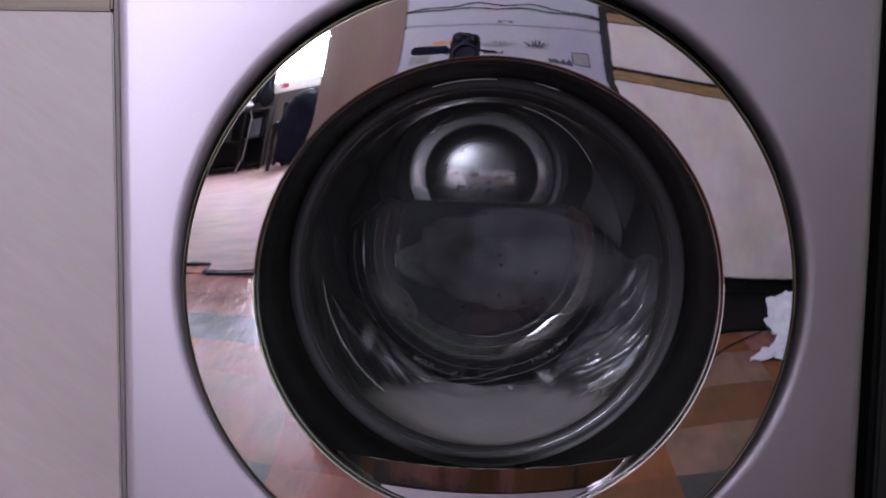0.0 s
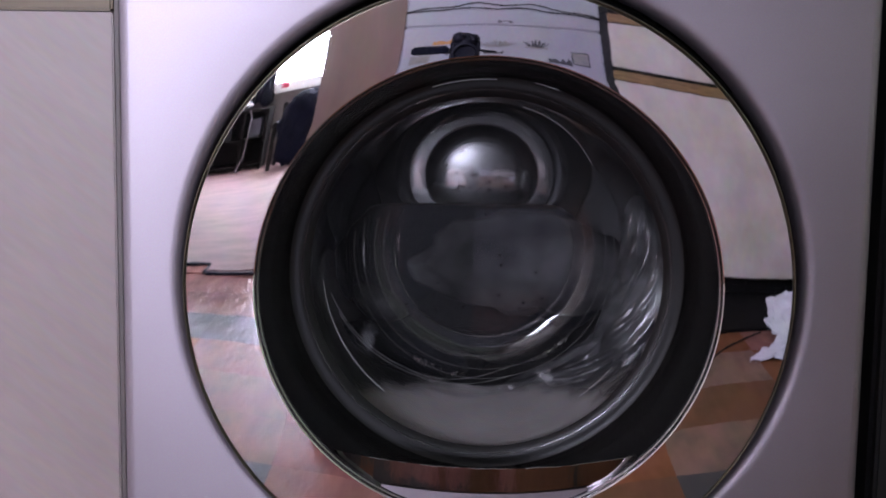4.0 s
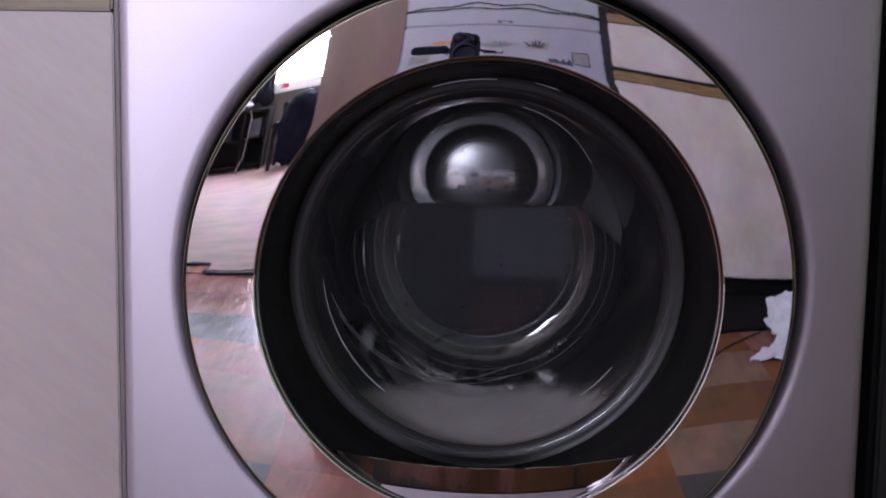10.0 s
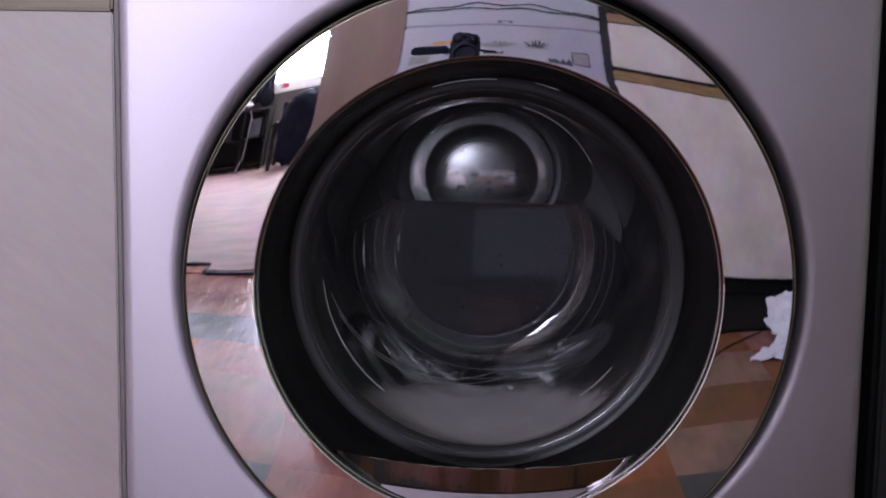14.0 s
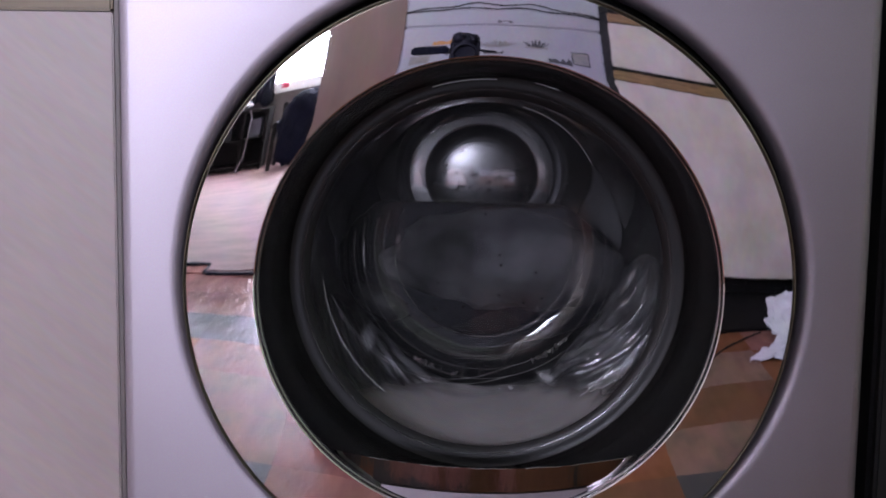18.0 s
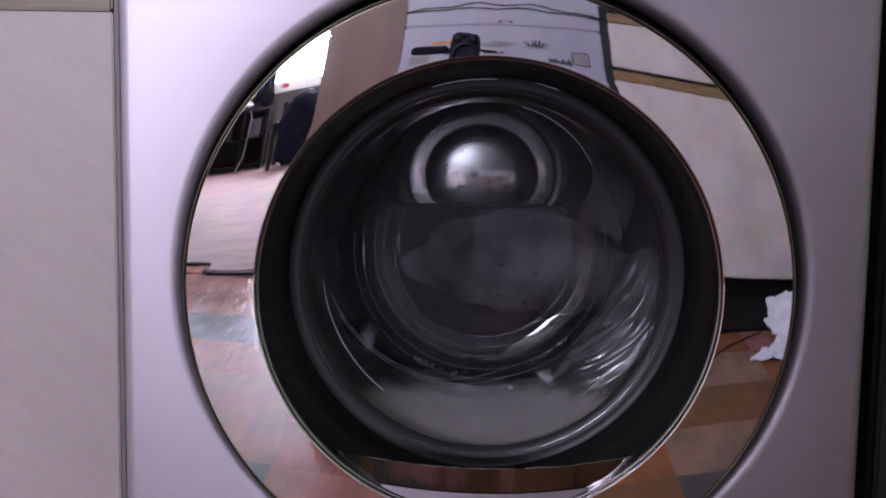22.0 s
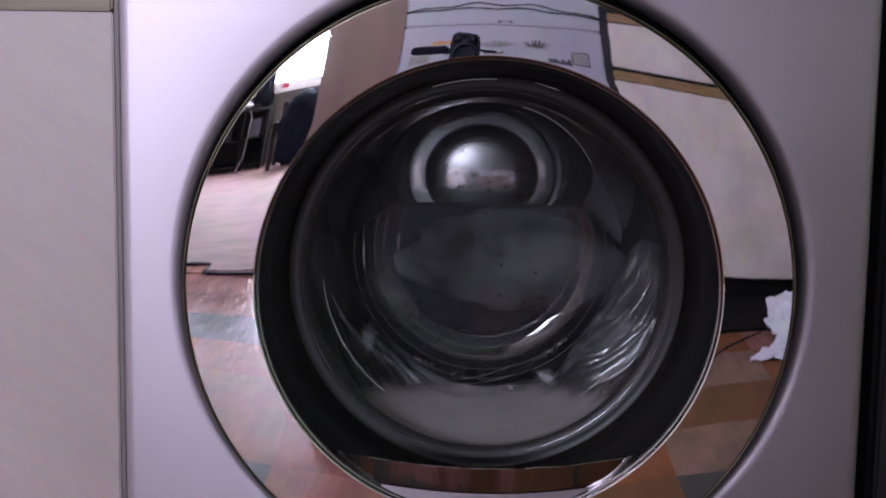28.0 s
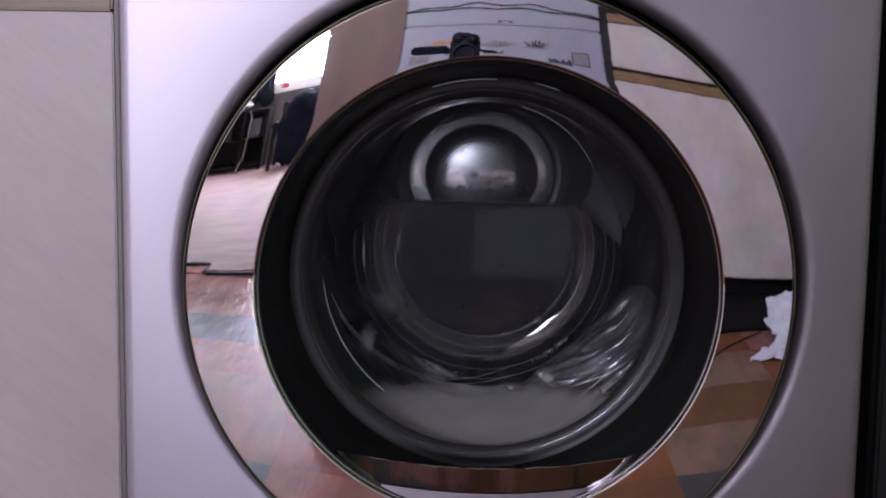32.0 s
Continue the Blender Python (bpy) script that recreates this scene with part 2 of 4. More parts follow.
def wrap_garment(span, seed, r0=0.138, r1=0.228, y0=0.205, y1=0.315):
    """Wet cloth lying along the drum's wall beside the bowl, with folds that run round it."""
    b = bmesh.new()
    nu, nv = 60, 150
    rows = []
    for i in range(nu + 1):
        u = i / nu * 2 - 1
        end = math.sqrt(max(0.0, 1 - abs(u) ** 3))
        row = []
        for k in range(nv):
            a = 2 * math.pi * k / nv
            rm, ym = (r0 + r1) / 2 - 0.006 * (1 - u) / 2, (y0 + y1) / 2 + 0.006
            q = Vector((math.cos(a) * 0.9, math.sin(a) * 1.4, u * 0.7 + seed))
            n1, n2 = noise.noise(q * 1.3), noise.noise(q * 2.6 + Vector((5, 0, 0)))
            f, f2 = 2 * abs(math.sin(4.5 * (a - 0.9 * u) + 0.9 * n1)) - 1, 2 * abs(math.sin(10.5 * (a - 0.9 * u) + 1.1 * n2)) - 1
            w = end * (0.80 + 0.11 * (0.9 + n2) * f + 0.045 * (0.9 + n1) * f2 + 0.10 * n1) + 0.02
            ang = radians(span) / 2 * (u + 0.06 * noise.noise(q * 2.1))
            r = rm + (r1 - r0) / 2 * w * math.cos(a)
            row.append(b.verts.new((r * math.sin(ang), ym + (y1 - y0) / 2 * w * math.sin(a) - 0.33, -r * math.cos(ang))))
        rows.append(row)
    for p, q in zip(rows, rows[1:]):
        for k in range(nv):
            b.faces.new((p[k], p[(k + 1) % nv], q[(k + 1) % nv], q[k]))
    b.faces.new(rows[0])
    b.faces.new(rows[-1])
    return b


def heap_bm():
    """Laundry settled in the drum: a wide crumpled mass with a flattened top."""
    b = garment((0.150, 0.028, 0.085), 12.9, 0.12)
    for v in b.verts:
        if v.co.z > 0.072:
            v.co.z = 0.072 + 0.06 * (v.co.z - 0.072)
    return b


# ---- rooms ----
def setting(name, bm, material, label, category):
    return tagged(mesh_object(name, bm, material, smooth=False), label, category, kind="structure")


CEIL = 2.5
floor_ob = setting("floor", box(-1.75, 1.75, -3.05, 0.66, -0.1, -0.008), TILE["B"], "kitchen floor of patchwork stone-look tiles", "floor")
setting("floor_far_room", box(-2.65, 0.7, -7.35, -3.05, -0.1, -0.004), M["dark_wood"], "floor of the far room under the carpet", "floor")
setting("ceiling", box(-1.75, 1.75, -3.05, 0.66, CEIL, CEIL + 0.1), M["ceiling"], "white painted kitchen ceiling", "ceiling")
setting("ceiling_far_room", box(-2.65, 0.7, -7.35, -3.05, CEIL, CEIL + 0.1), M["ceiling"], "white painted ceiling of the far room", "ceiling")
b = box(-1.75, -1.65, 0.66, 0.76, 0, CEIL)
box(-0.35, 1.75, 0.66, 0.76, 0, CEIL, bm=b)
box(-1.65, -0.35, 0.66, 0.76, 0, 1.12, bm=b)
box(-1.65, -0.35, 0.66, 0.76, 2.12, CEIL, bm=b)
setting("wall_north", b, M["wall"], "pale plaster wall behind the washing machine, with an added window opening", "wall")
setting("wall_east", box(1.75, 1.85, -3.85, 0.76, 0, CEIL), M["wall_green"], "unseen kitchen wall, pale green for its bounced light", "wall")
b = box(-1.85, -1.75, -3.05, 0.76, 0, CEIL)
setting("wall_west", b, M["wall"], "pale plaster kitchen wall", "wall")
setting("wall_south", box(-0.2085, 1.75, -3.75, -3.65, 0, CEIL), M["wall_green"], "unseen wall behind the fridge, pale green for its bounced light", "wall")
setting("floor_niche", box(-0.2085, 1.75, -3.65, -3.05, -0.1, -0.004), M["black_matt"], "floor under the fridge and cabinets", "floor")
setting("ceiling_niche", box(-0.2085, 1.75, -3.75, -3.05, CEIL, CEIL + 0.1), M["ceiling"], "white ceiling over the fridge", "ceiling")
b = box(-1.75, -1.55, -3.1, -3.0, 0, CEIL)
box(-1.55, -0.455, -3.1, -3.0, 2.08, CEIL, bm=b)
setting("wall_doorway", b, M["wall"], "plaster wall beside the open doorway", "wall")
setting("wall_partition", box(-0.455, -0.2085, -3.75, -3.0, 0, CEIL), M["brown"], "reddish-brown panelled partition between doorway and fridge", "wall")
setting("wall_far_west", box(-2.75, -2.65, -7.35, -3.1, 0, CEIL), M["wall"], "pale wall of the far room", "wall")
setting("wall_far_east", box(0.7, 0.8, -7.35, -3.75, 0, CEIL), M["wall"], "pale wall of the far room", "wall")
setting("wall_far_north", box(-2.65, -1.75, -3.1, -3.0, 0, CEIL), M["wall"], "pale wall of the far room", "wall")
WX0, WX1, WZ0, WZ1 = -1.95, -0.12, 0.535, 2.05
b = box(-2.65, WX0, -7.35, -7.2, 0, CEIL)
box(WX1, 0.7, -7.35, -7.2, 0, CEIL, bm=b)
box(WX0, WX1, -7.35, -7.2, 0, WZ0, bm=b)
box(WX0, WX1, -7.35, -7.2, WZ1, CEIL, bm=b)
setting("wall_far_south", b, M["far_wall"], "wall of the far room around its window, coloured dark as backlit", "wall")
b = box(-2.6, 0.6, -7.1, -3.205, -0.004, 0.010)
box(-0.835, 0.6, -3.205, -3.05, -0.004, 0.010, bm=b)
setting("floor_doorway", box(-1.55, -0.85, -3.197, -3.052, -0.006, 0.002), TILE["R"], "rose tiles in the recess of the doorway", "floor")
setting("carpet", b, M["carpet"], "worn pink carpet of the far room", "carpet")


def window(name, label, x0, x1, z0, z1, m, mid):
    w = thing(name, label, "window", kind="structure", at=m)
    part("window_frame", frame_bm(x0, x1, z0, z1, 0.05, mid), M["white"], w)
    part("window_sill", box(x0 - 0.04, x1 + 0.04, 0.016, 0.055, z0 - 0.03, z0, 0.004), M["white"], w)
    for a, c in ((x0 + 0.05, mid - 0.02), (mid + 0.02, x1 - 0.05)):
        p = part("pane", box(a, c, -0.004, 0.004, z0 + 0.05, z1 - 0.05), M["pane"], w)
        p.visible_shadow = False
    return w


def frame_bm(x0, x1, z0, z1, t, mid):
    b = box(x0, x1, -0.03, 0.03, z0, z0 + t, 0.003)
    box(x0, x1, -0.03, 0.03, z1 - t, z1, 0.003, bm=b)
    box(x0, x0 + t, -0.03, 0.03, z0 + t, z1 - t, 0.003, bm=b)
    box(x1 - t, x1, -0.03, 0.03, z0 + t, z1 - t, 0.003, bm=b)
    box(mid - 0.02, mid + 0.02, -0.025, 0.025, z0 + t, z1 - t, 0.003, bm=b)
    return b


window("window_1", "bright white-framed window of the far room", WX0, WX1, WZ0, WZ1, Matrix.Translation((0, -7.215, 0)), -1.60)
# unseen window, added as the opening for the kitchen's fill lamp
window("added_window", "unseen white-framed window added over the worktop for fill light", -1.65, -0.35, 1.12, 2.12, Matrix.Translation((0, 0.68, 0)) @ Matrix.Rotation(math.pi, 4, "Z") @ Matrix.Translation((2.0, 0, 0)), -1.0)


# ---- washing machine ----
washer = thing("washing_machine", "silver front-loading washing machine with a chrome-ringed round door, running", "washing machine")
XL, XR = -0.2964, 0.3069
HOLE = 0.2502
HP, XP = HC + 0.0037, 0.0025  # the sheet's opening sits a little higher than the door


def front_panel():
    """Flat sheet with a round hole whose edge rolls inward."""
    b = bmesh.new()
    seg = 160
    z0, z1 = 0.075, 0.735
    prof = [(HOLE, 0.030), (HOLE + 0.0005, 0.010), (HOLE + 0.002, 0.005), (HOLE + 0.0042, 0.0020), (HOLE + 0.0072, 0.0006), (HOLE + 0.0125, 0.0)]
    lathe(prof, seg, HP, bm=b)
    b.verts.ensure_lookup_table()
    rim = b.verts[-seg:]
    e = 0.008
    outer = []
    for i in range(seg):
        a = 2 * math.pi * i / seg
        dx, dz = math.sin(a), math.cos(a)
        k = min((XR - e - XP if dx > 0 else -XL - e + XP) / abs(dx) if abs(dx) > 1e-6 else 9, ((z1 - HP) if dz > 0 else (HP - z0)) / abs(dz) if abs(dz) > 1e-6 else 9)
        outer.append(b.verts.new((dx * k, 0.0, HP + dz * k)))
    for i in range(seg):
        j = (i + 1) % seg
        b.faces.new((rim[i], rim[j], outer[j], outer[i]))
    bmesh.ops.translate(b, verts=b.verts, vec=(XP, 0, 0))
    return b


part("front_panel", front_panel(), M["silver"], washer, "silver painted front sheet with a rolled round opening")
for x, s in ((XL, 1), (XR, -1)):
    b = bmesh.new()
    k = 0.18 if s > 0 else 1.0
    pts = [(x, 0.60), (x, 0.008 * k), (x + s * 0.0006 * k, 0.005 * k), (x + s * 0.0023 * k, 0.0023 * k), (x + s * 0.005 * k, 0.0006 * k), (x + s * 0.008, 0.0)]
    lo, hi = [[b.verts.new((px, py, z)) for px, py in pts] for z in (0.02, 0.85)]
    for i in range(len(pts) - 1):
        b.faces.new((lo[i], lo[i + 1], hi[i + 1], hi[i]))
    part("side_panel", b, M["silver"], washer)
part("kick_panel", box(XL + 0.008, XR - 0.008, 0.0, 0.02, 0.02, 0.074, 0.003), M["silver"], washer)
part("control_panel", box(XL + 0.008, XR - 0.008, 0.0, 0.02, 0.736, 0.85, 0.003), M["silver"], washer)
part("top_panel", box(XL, XR, 0.0, 0.60, 0.851, 0.868, 0.004), M["silver"], washer)
part("back_panel", box(XL + 0.003, XR - 0.003, 0.595, 0.60, 0.02, 0.85), M["black_matt"], washer)
for fx in (-0.25, 0.25):
    for fy in (0.06, 0.54):
        part("foot", lathe([(0, 0), (0.02, 0), (0.02, 0.012), (0.012, 0.016), (0.012, 0.022), (0, 0.022)], 16, 0), M["rubber"], washer).matrix_local = pose(fx, fy, 0, 90)
part("well", lathe([(HOLE + 0.001, 0.012), (HOLE + 0.001, 0.045), (0.18, 0.075)], 96, HC), M["black_matt"], washer, "black plastic well behind the door")

door = part("door", lathe([(0.2450, 0.004), (0.2450, 0.03), (0.20, 0.05), (0.19, 0.045)], 160, HC), M["black_matt"], washer, "round door with chrome ring, closed")
# face of the ring: all but flat, bending gently back towards its outer edge
R0, R1 = 0.1888, 0.2428


def ring_y(r):
    return -0.012 - 0.006 * (r - 0.187) + 0.15 * (r - 0.187) ** 2 + 0.24 * max(0.0, 0.1945 - r) ** 2


prof = [(0.1872, -0.006), (0.1875, -0.0098), (0.1880, -0.0114)] + [(R0 + (R1 - R0) * i / 40, ring_y(R0 + (R1 - R0) * i / 40)) for i in range(41)]
prof += [(0.2435, -0.0110), (0.2440, -0.0098)]
part("chrome_ring", lathe(prof, 256, HC), M["chrome"], door, "mirror chrome door ring")
part("outer_bead", lathe([(0.2441, -0.0095), (0.2445, -0.0108), (0.2452, -0.0112), (0.2458, -0.0108), (0.2461, -0.0094), (0.2461, 0.004), (0.2450, 0.006)], 192, HC), M["bronze_edge"], door)
part("inner_bead", lathe([(0.1872, -0.0058), (0.1868, -0.0078), (0.1861, -0.0083), (0.1854, -0.0078), (0.1850, -0.005), (0.1850, 0.002)], 192, HC), M["chrome_edge"], door)
part("bezel", lathe([(0.1850, -0.003), (0.1842, 0.000), (0.1820, 0.008), (0.1795, 0.025), (0.176, 0.05), (0.1725, 0.076), (0.171, 0.079)], 160, HC), M["black_gloss"], door, "glossy black funnel inside the ring")


def crescent(xe, ze, zc, y0, y1, bow=0.5, wave=0.0):
    """Lip at the bottom of the opening, between the rim and a flatter arc through (xe, ze) and (0, zc)."""
    b = bmesh.new()
    rows = []
    for i in range(161):
        x = xe * (i / 80 - 1)
        lo, hi = -math.sqrt(0.1845 ** 2 - x * x), zc + (ze - zc) * (x / xe) ** 2
        hi = max(hi, lo + 0.0003)
        rows.append([b.verts.new((x, y0 + bow * x * x + wave * (math.sin(165 * x) + 0.7 * math.sin(90 * x + 1)) + (y1 - y0) * k / 4, HC + lo + (hi - lo) * k / 4)) for k in range(5)])
    for p, q in zip(rows, rows[1:]):
        for k in range(4):
            b.faces.new((p[k], p[k + 1], q[k + 1], q[k]))
    return b


# mirror lip added to carry the floor's reflection at the opening's bottom
part("mirror_lip", crescent(0.124, -0.1345, -0.1470, -0.0042, -0.0058, 0.25, 0.0004), M["smoked"], door, "dark mirror lip added at the opening's bottom to carry a reflection")
rnd = random.Random(9)
b = bmesh.new()
x = -0.096
while x < 0.112:  # glints painted as short bright beads along the lip's edge
    w = rnd.uniform(0.006, 0.030)
    pts = [(x + w * k / 6, -0.0062 + 0.25 * (x + w * k / 6) ** 2, HC - 0.1470 + 0.0125 * ((x + w * k / 6) / 0.124) ** 2 + rnd.uniform(-0.0004, 0.0006)) for k in range(7)]
    tube(pts, rnd.uniform(0.0002, 0.0005), bm=b)
    x += w + rnd.uniform(0.0, 0.012)
part("lip_glints", b, M["chrome_edge"], door, "bright beads painted as glints on the lip's edge")
# silver strip stands in for a pale reflection below the lip
part("reflection_strip", crescent(0.085, -0.1618, -0.1682, -0.0066, -0.0066, 0.25), M["silver"], door, "silver strip standing in for a pale reflection along the opening's bottom")
# bowl: a smooth cone, stepped round its end, the end wall vertical below and slanted forward above
inner = [(0.1535, 0.0845), (0.1528, 0.088)]


def bowl_base(y):
    return 0.1528 - 0.0183 * ((y - 0.088) / 0.117) ** 1.3


def bowl_r(y):
    """Radius of the bowl at depth y: a cone, then one large round into the end wall."""
    k = max(0.0, min(1.0, (y - 0.205) / 0.0468))
    return bowl_base(min(y, 0.205)) - 0.0465 * (1 - math.sqrt(1 - k * k))


def slant_y(z):
    """Depth of the upper end face, which bows forward as it rises."""
    return 0.2505 - 0.85 * (z - 0.047) - 3.5 * max(0.0, z - 0.047) ** 2


ys_ = {0.088 + 0.117 * i / 30 for i in range(1, 31)} | {0.205 + 0.0468 * math.sin(math.pi / 2 * k / 40) for k in range(1, 40)}
inner += [(bowl_r(y), y) for y in sorted(ys_)]
inner += [(0.0880, 0.2518), (0.0860, 0.2520)] + [(0.086 * (1 - k / 20), 0.2521) for k in range(1, 21)]
b = lathe(inner, 192, HC)
for v in b.verts:
    if v.co.y > 0.25195:  # the end wall leans back a touch
        v.co.y += 0.018 * (v.co.z - HC - 0.050)
    d = slant_y(v.co.z - HC)
    if v.co.y > d and v.co.z > HC + 0.02:
        v.co.y = d
bowl = part("glass_bowl", b, M["glass"], door, "deep clear glass bowl with a slanted upper face")
if bowl.data.polygons[len(bowl.data.polygons) - 1].normal.y > 0:
    bowl.data.flip_normals()
bowl.visible_shadow = False
# moulded ribs of the glass, with painted glints among them


def round_rib(r, y, t, open_top=0):
    """A thin ring, or the arc of it that lies outside open_top degrees of the top."""
    if open_top:
        return tube([(r * math.sin(radians(a)), y, HC + r * math.cos(radians(a))) for a in np.linspace(open_top, 360 - open_top, 121)], t)
    return lathe([(r + t * math.cos(k * math.pi / 4), y + t * math.sin(k * math.pi / 4)) for k in range(8)], 160, HC, closed=True)


part("rib_and_glint", round_rib(0.0885, 0.2500, 0.0006, 64), M["rib"], bowl)
part("rib_and_glint", round_rib(0.1600, 0.0812, 0.0006), M["rib"], bowl)
for r, top in ((0.1270, 82), (0.1195, 78), (0.1085, 74), (0.1000, 70)):
    y = 0.205 + 0.0468 * math.sqrt(max(0.0, 1 - (1 - (0.1345 - r) / 0.0465) ** 2))
    part("rib_and_glint", round_rib(r - 0.0003, y, 0.0004, top), M["rib_frost"], bowl)
# fine seams painted bright as glints, on the cone's sides and at the top of its mouth
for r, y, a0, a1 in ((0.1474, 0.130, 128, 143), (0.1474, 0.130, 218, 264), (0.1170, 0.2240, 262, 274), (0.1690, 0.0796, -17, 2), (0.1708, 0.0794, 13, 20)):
    part("rib_and_glint", tube([(r * math.sin(radians(a)), y, HC + r * math.cos(radians(a))) for a in np.linspace(a0, a1, 40)], 0.00045), M["rib_glint"], bowl)
# refraction of the end's edge, painted as long pale curves from its lower edge forward along one side
for y0, reach, a1 in ((0.2394, 0.090, 258), (0.2310, 0.086, 250)):
    pts = []
    for a in np.linspace(167, a1, 60):
        y = y0 - reach * (max(0.0, a - 165) / 93) ** 1.5
        pts.append(((bowl_r(y) - 0.0004) * math.sin(radians(a)), y, HC + (bowl_r(y) - 0.0004) * math.cos(radians(a))))
    part("rib_and_glint", tube(pts, 0.0004), M["refraction_line"], bowl)
# seam where the slanted face meets the bowl's side; only its lit stretch, painted bright
pts = []
for i in range(25):
    a = radians(12 + 36 * i / 24)
    y = 0.2
    for _ in range(60):
        y = 0.5 * y + 0.5 * slant_y(bowl_r(y) * math.cos(a))
    pts.append((bowl_r(y) * math.sin(a), y - 0.0006, HC + bowl_r(y) * math.cos(a)))
part("rib_and_glint", tube(pts, 0.0006), M["rib_glint"], bowl)
rnd = random.Random(5)
b = bmesh.new()
for i in range(110):
    if i < 86:
        x, z = rnd.gauss(-0.002, 0.032), 0.054 + abs(rnd.gauss(0, 0.020))
        y = slant_y(z)
    else:
        x, z = rnd.uniform(-0.085, 0.085), rnd.uniform(-0.075, 0.045)
        y = 0.2513 + 0.018 * (z - 0.050)
    if x * x + z * z > 0.0135:
        continue
    r = rnd.uniform(0.0006, 0.0015)
    bmesh.ops.create_icosphere(b, subdivisions=1, radius=1.0, matrix=Matrix.Translation((x, y - 0.0004, HC + z)) @ Matrix.Diagonal((r * rnd.uniform(0.8, 1.8), r * 0.6, r, 1)))
# trickles that hang on the lower steps
tagged(part("condensation", b, M["drop"], bowl, "small water drops on the glass"), kind="stuff")
b = bmesh.new()
for cx, cz, n in ((0.060, -0.100, 26), (0.074, -0.090, 12), (-0.057, -0.102, 18), (-0.030, -0.112, 10)):
    for i in range(n):
        x, z = cx + rnd.gauss(0, 0.006), cz + rnd.gauss(0, 0.006)
        k = (0.1170 if cx > 0 else 0.1225) / math.hypot(x, z)
        r = rnd.uniform(0.0006, 0.0012)
        bmesh.ops.create_icosphere(b, subdivisions=1, radius=1.0, matrix=Matrix.Translation((x * k, (0.224 if cx > 0 else 0.217) + rnd.uniform(-0.006, 0.004), HC + z * k)) @ Matrix.Rotation(rnd.uniform(-0.6, 0.6), 4, "Y") @ Matrix.Diagonal((r, r, r * rnd.uniform(1.5, 4.5), 1)))
tagged(part("trickles", b, M["drip"], bowl, "trickles hanging on the glass, coloured pale for their glints"), kind="stuff")
part("flange", lathe([(0.1722, 0.0790), (0.1705, 0.0799), (0.1685, 0.0805), (0.1660, 0.0810), (0.1640, 0.0811), (0.1620, 0.0815), (0.1602, 0.0821), (0.1585, 0.0825), (0.1562, 0.0834), (0.1537, 0.0852)], 128, HC), M["bowl_rim"], door, "dark grey rim of the glass bowl")
part("gasket", lathe([(0.1775, 0.078), (0.1765, 0.089), (0.164, 0.0925), (0.160, 0.098), (0.166, 0.112), (0.176, 0.135), (0.178, 0.155), (0.19, 0.16)], 128, HC), M["rubber"], washer, "grey rubber door seal")

# drum, tilted a little, on its own axis
DRUM = Matrix.Translation((-0.006, 0.10, HC + 0.005)) @ Euler((radians(14.2), 0, radians(0.6))).to_matrix().to_4x4()
drum = part("drum", lathe([(0.203, 0.05), (0.207, 0.047), (0.212, 0.055), (0.232, 0.065), (0.238, 0.075), (0.238, 0.14), (0.235, 0.145), (0.235, 0.25), (0.238, 0.255), (0.238, 0.350), (0.232, 0.375), (0.215, 0.386), (0.10, 0.390), (0, 0.390)], 128), M["drum_shade_steel"], washer, "stainless steel drum, coloured dark for the shade inside")
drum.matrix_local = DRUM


def bead(r0, r1, y0, a0, a1, n=8):
    """Rounded band of the hub from r0 out to r1, its slope growing from a0 to a1 degrees; ends in a narrow groove."""
    out, y = [], y0
    for k in range(n + 1):
        out.append((r0 + (r1 - r0) * k / n, y))
        y += (r1 - r0) / n * math.tan(radians(a0 + (a1 - a0) * (k + 0.5) / n))
    return out


# dome: gently bowed in its middle, turning down steeply towards its edge
hub_profile = [(0.0, 0.0)]
for k in range(24):
    r = 0.061 * (k + 0.5) / 24
    slope = 185 * min(r, 0.032) + 26 * (max(0.0, r - 0.032) / 0.029) ** 1.4
    hub_profile.append((0.061 * (k + 1) / 24, hub_profile[-1][1] + 0.061 / 24 * math.tan(radians(slope))))
hub_profile += [(0.0618, 0.0175), (0.0626, 0.0178)] + bead(0.0630, 0.0790, 0.0100, 0.5, 6)
hub_profile += [(0.0797, 0.0220), (0.0880, 0.0290)] + bead(0.0888, 0.0960, 0.0235, 8.5, 15)
hub_profile += [(0.0968, 0.0330), (0.1040, 0.0400), (0.125, 0.052)]
part("hub", lathe(hub_profile[::-1], 128), M["steel"], washer, "domed steel hub of the drum's back with pressed rings").matrix_local = Matrix.Translation((-0.0015, 0.410, HC + 0.0672)) @ Euler((radians(3.3), 0, radians(0.6))).to_matrix().to_4x4()
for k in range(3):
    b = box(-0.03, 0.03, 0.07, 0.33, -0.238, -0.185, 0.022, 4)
    lf = part("lifter", b, M["drum_shade_steel"], drum)
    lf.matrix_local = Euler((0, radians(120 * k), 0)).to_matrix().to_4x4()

def suds_bank():
    """Grey suds lying against the underside of the bowl up to a level line."""
    b = bmesh.new()
    rows = []
    for j in range(41):
        y = 0.0885 + 0.142 * j / 40
        r = bowl_r(y) + 0.0045 + 0.003 * (j / 40)
        zt = -0.094 - 0.19 * (y - 0.088)
        half = math.acos(max(-1, min(1, -zt / r))) if -zt < r else 0.002
        rows.append([b.verts.new((r * math.sin(half * k / 30), y, HC - r * math.cos(half * k / 30))) for k in range(-30, 31)])
    for p, q in zip(rows, rows[1:]):
        for k in range(60):
            b.faces.new((p[k], p[k + 1], q[k + 1], q[k]))
    return b


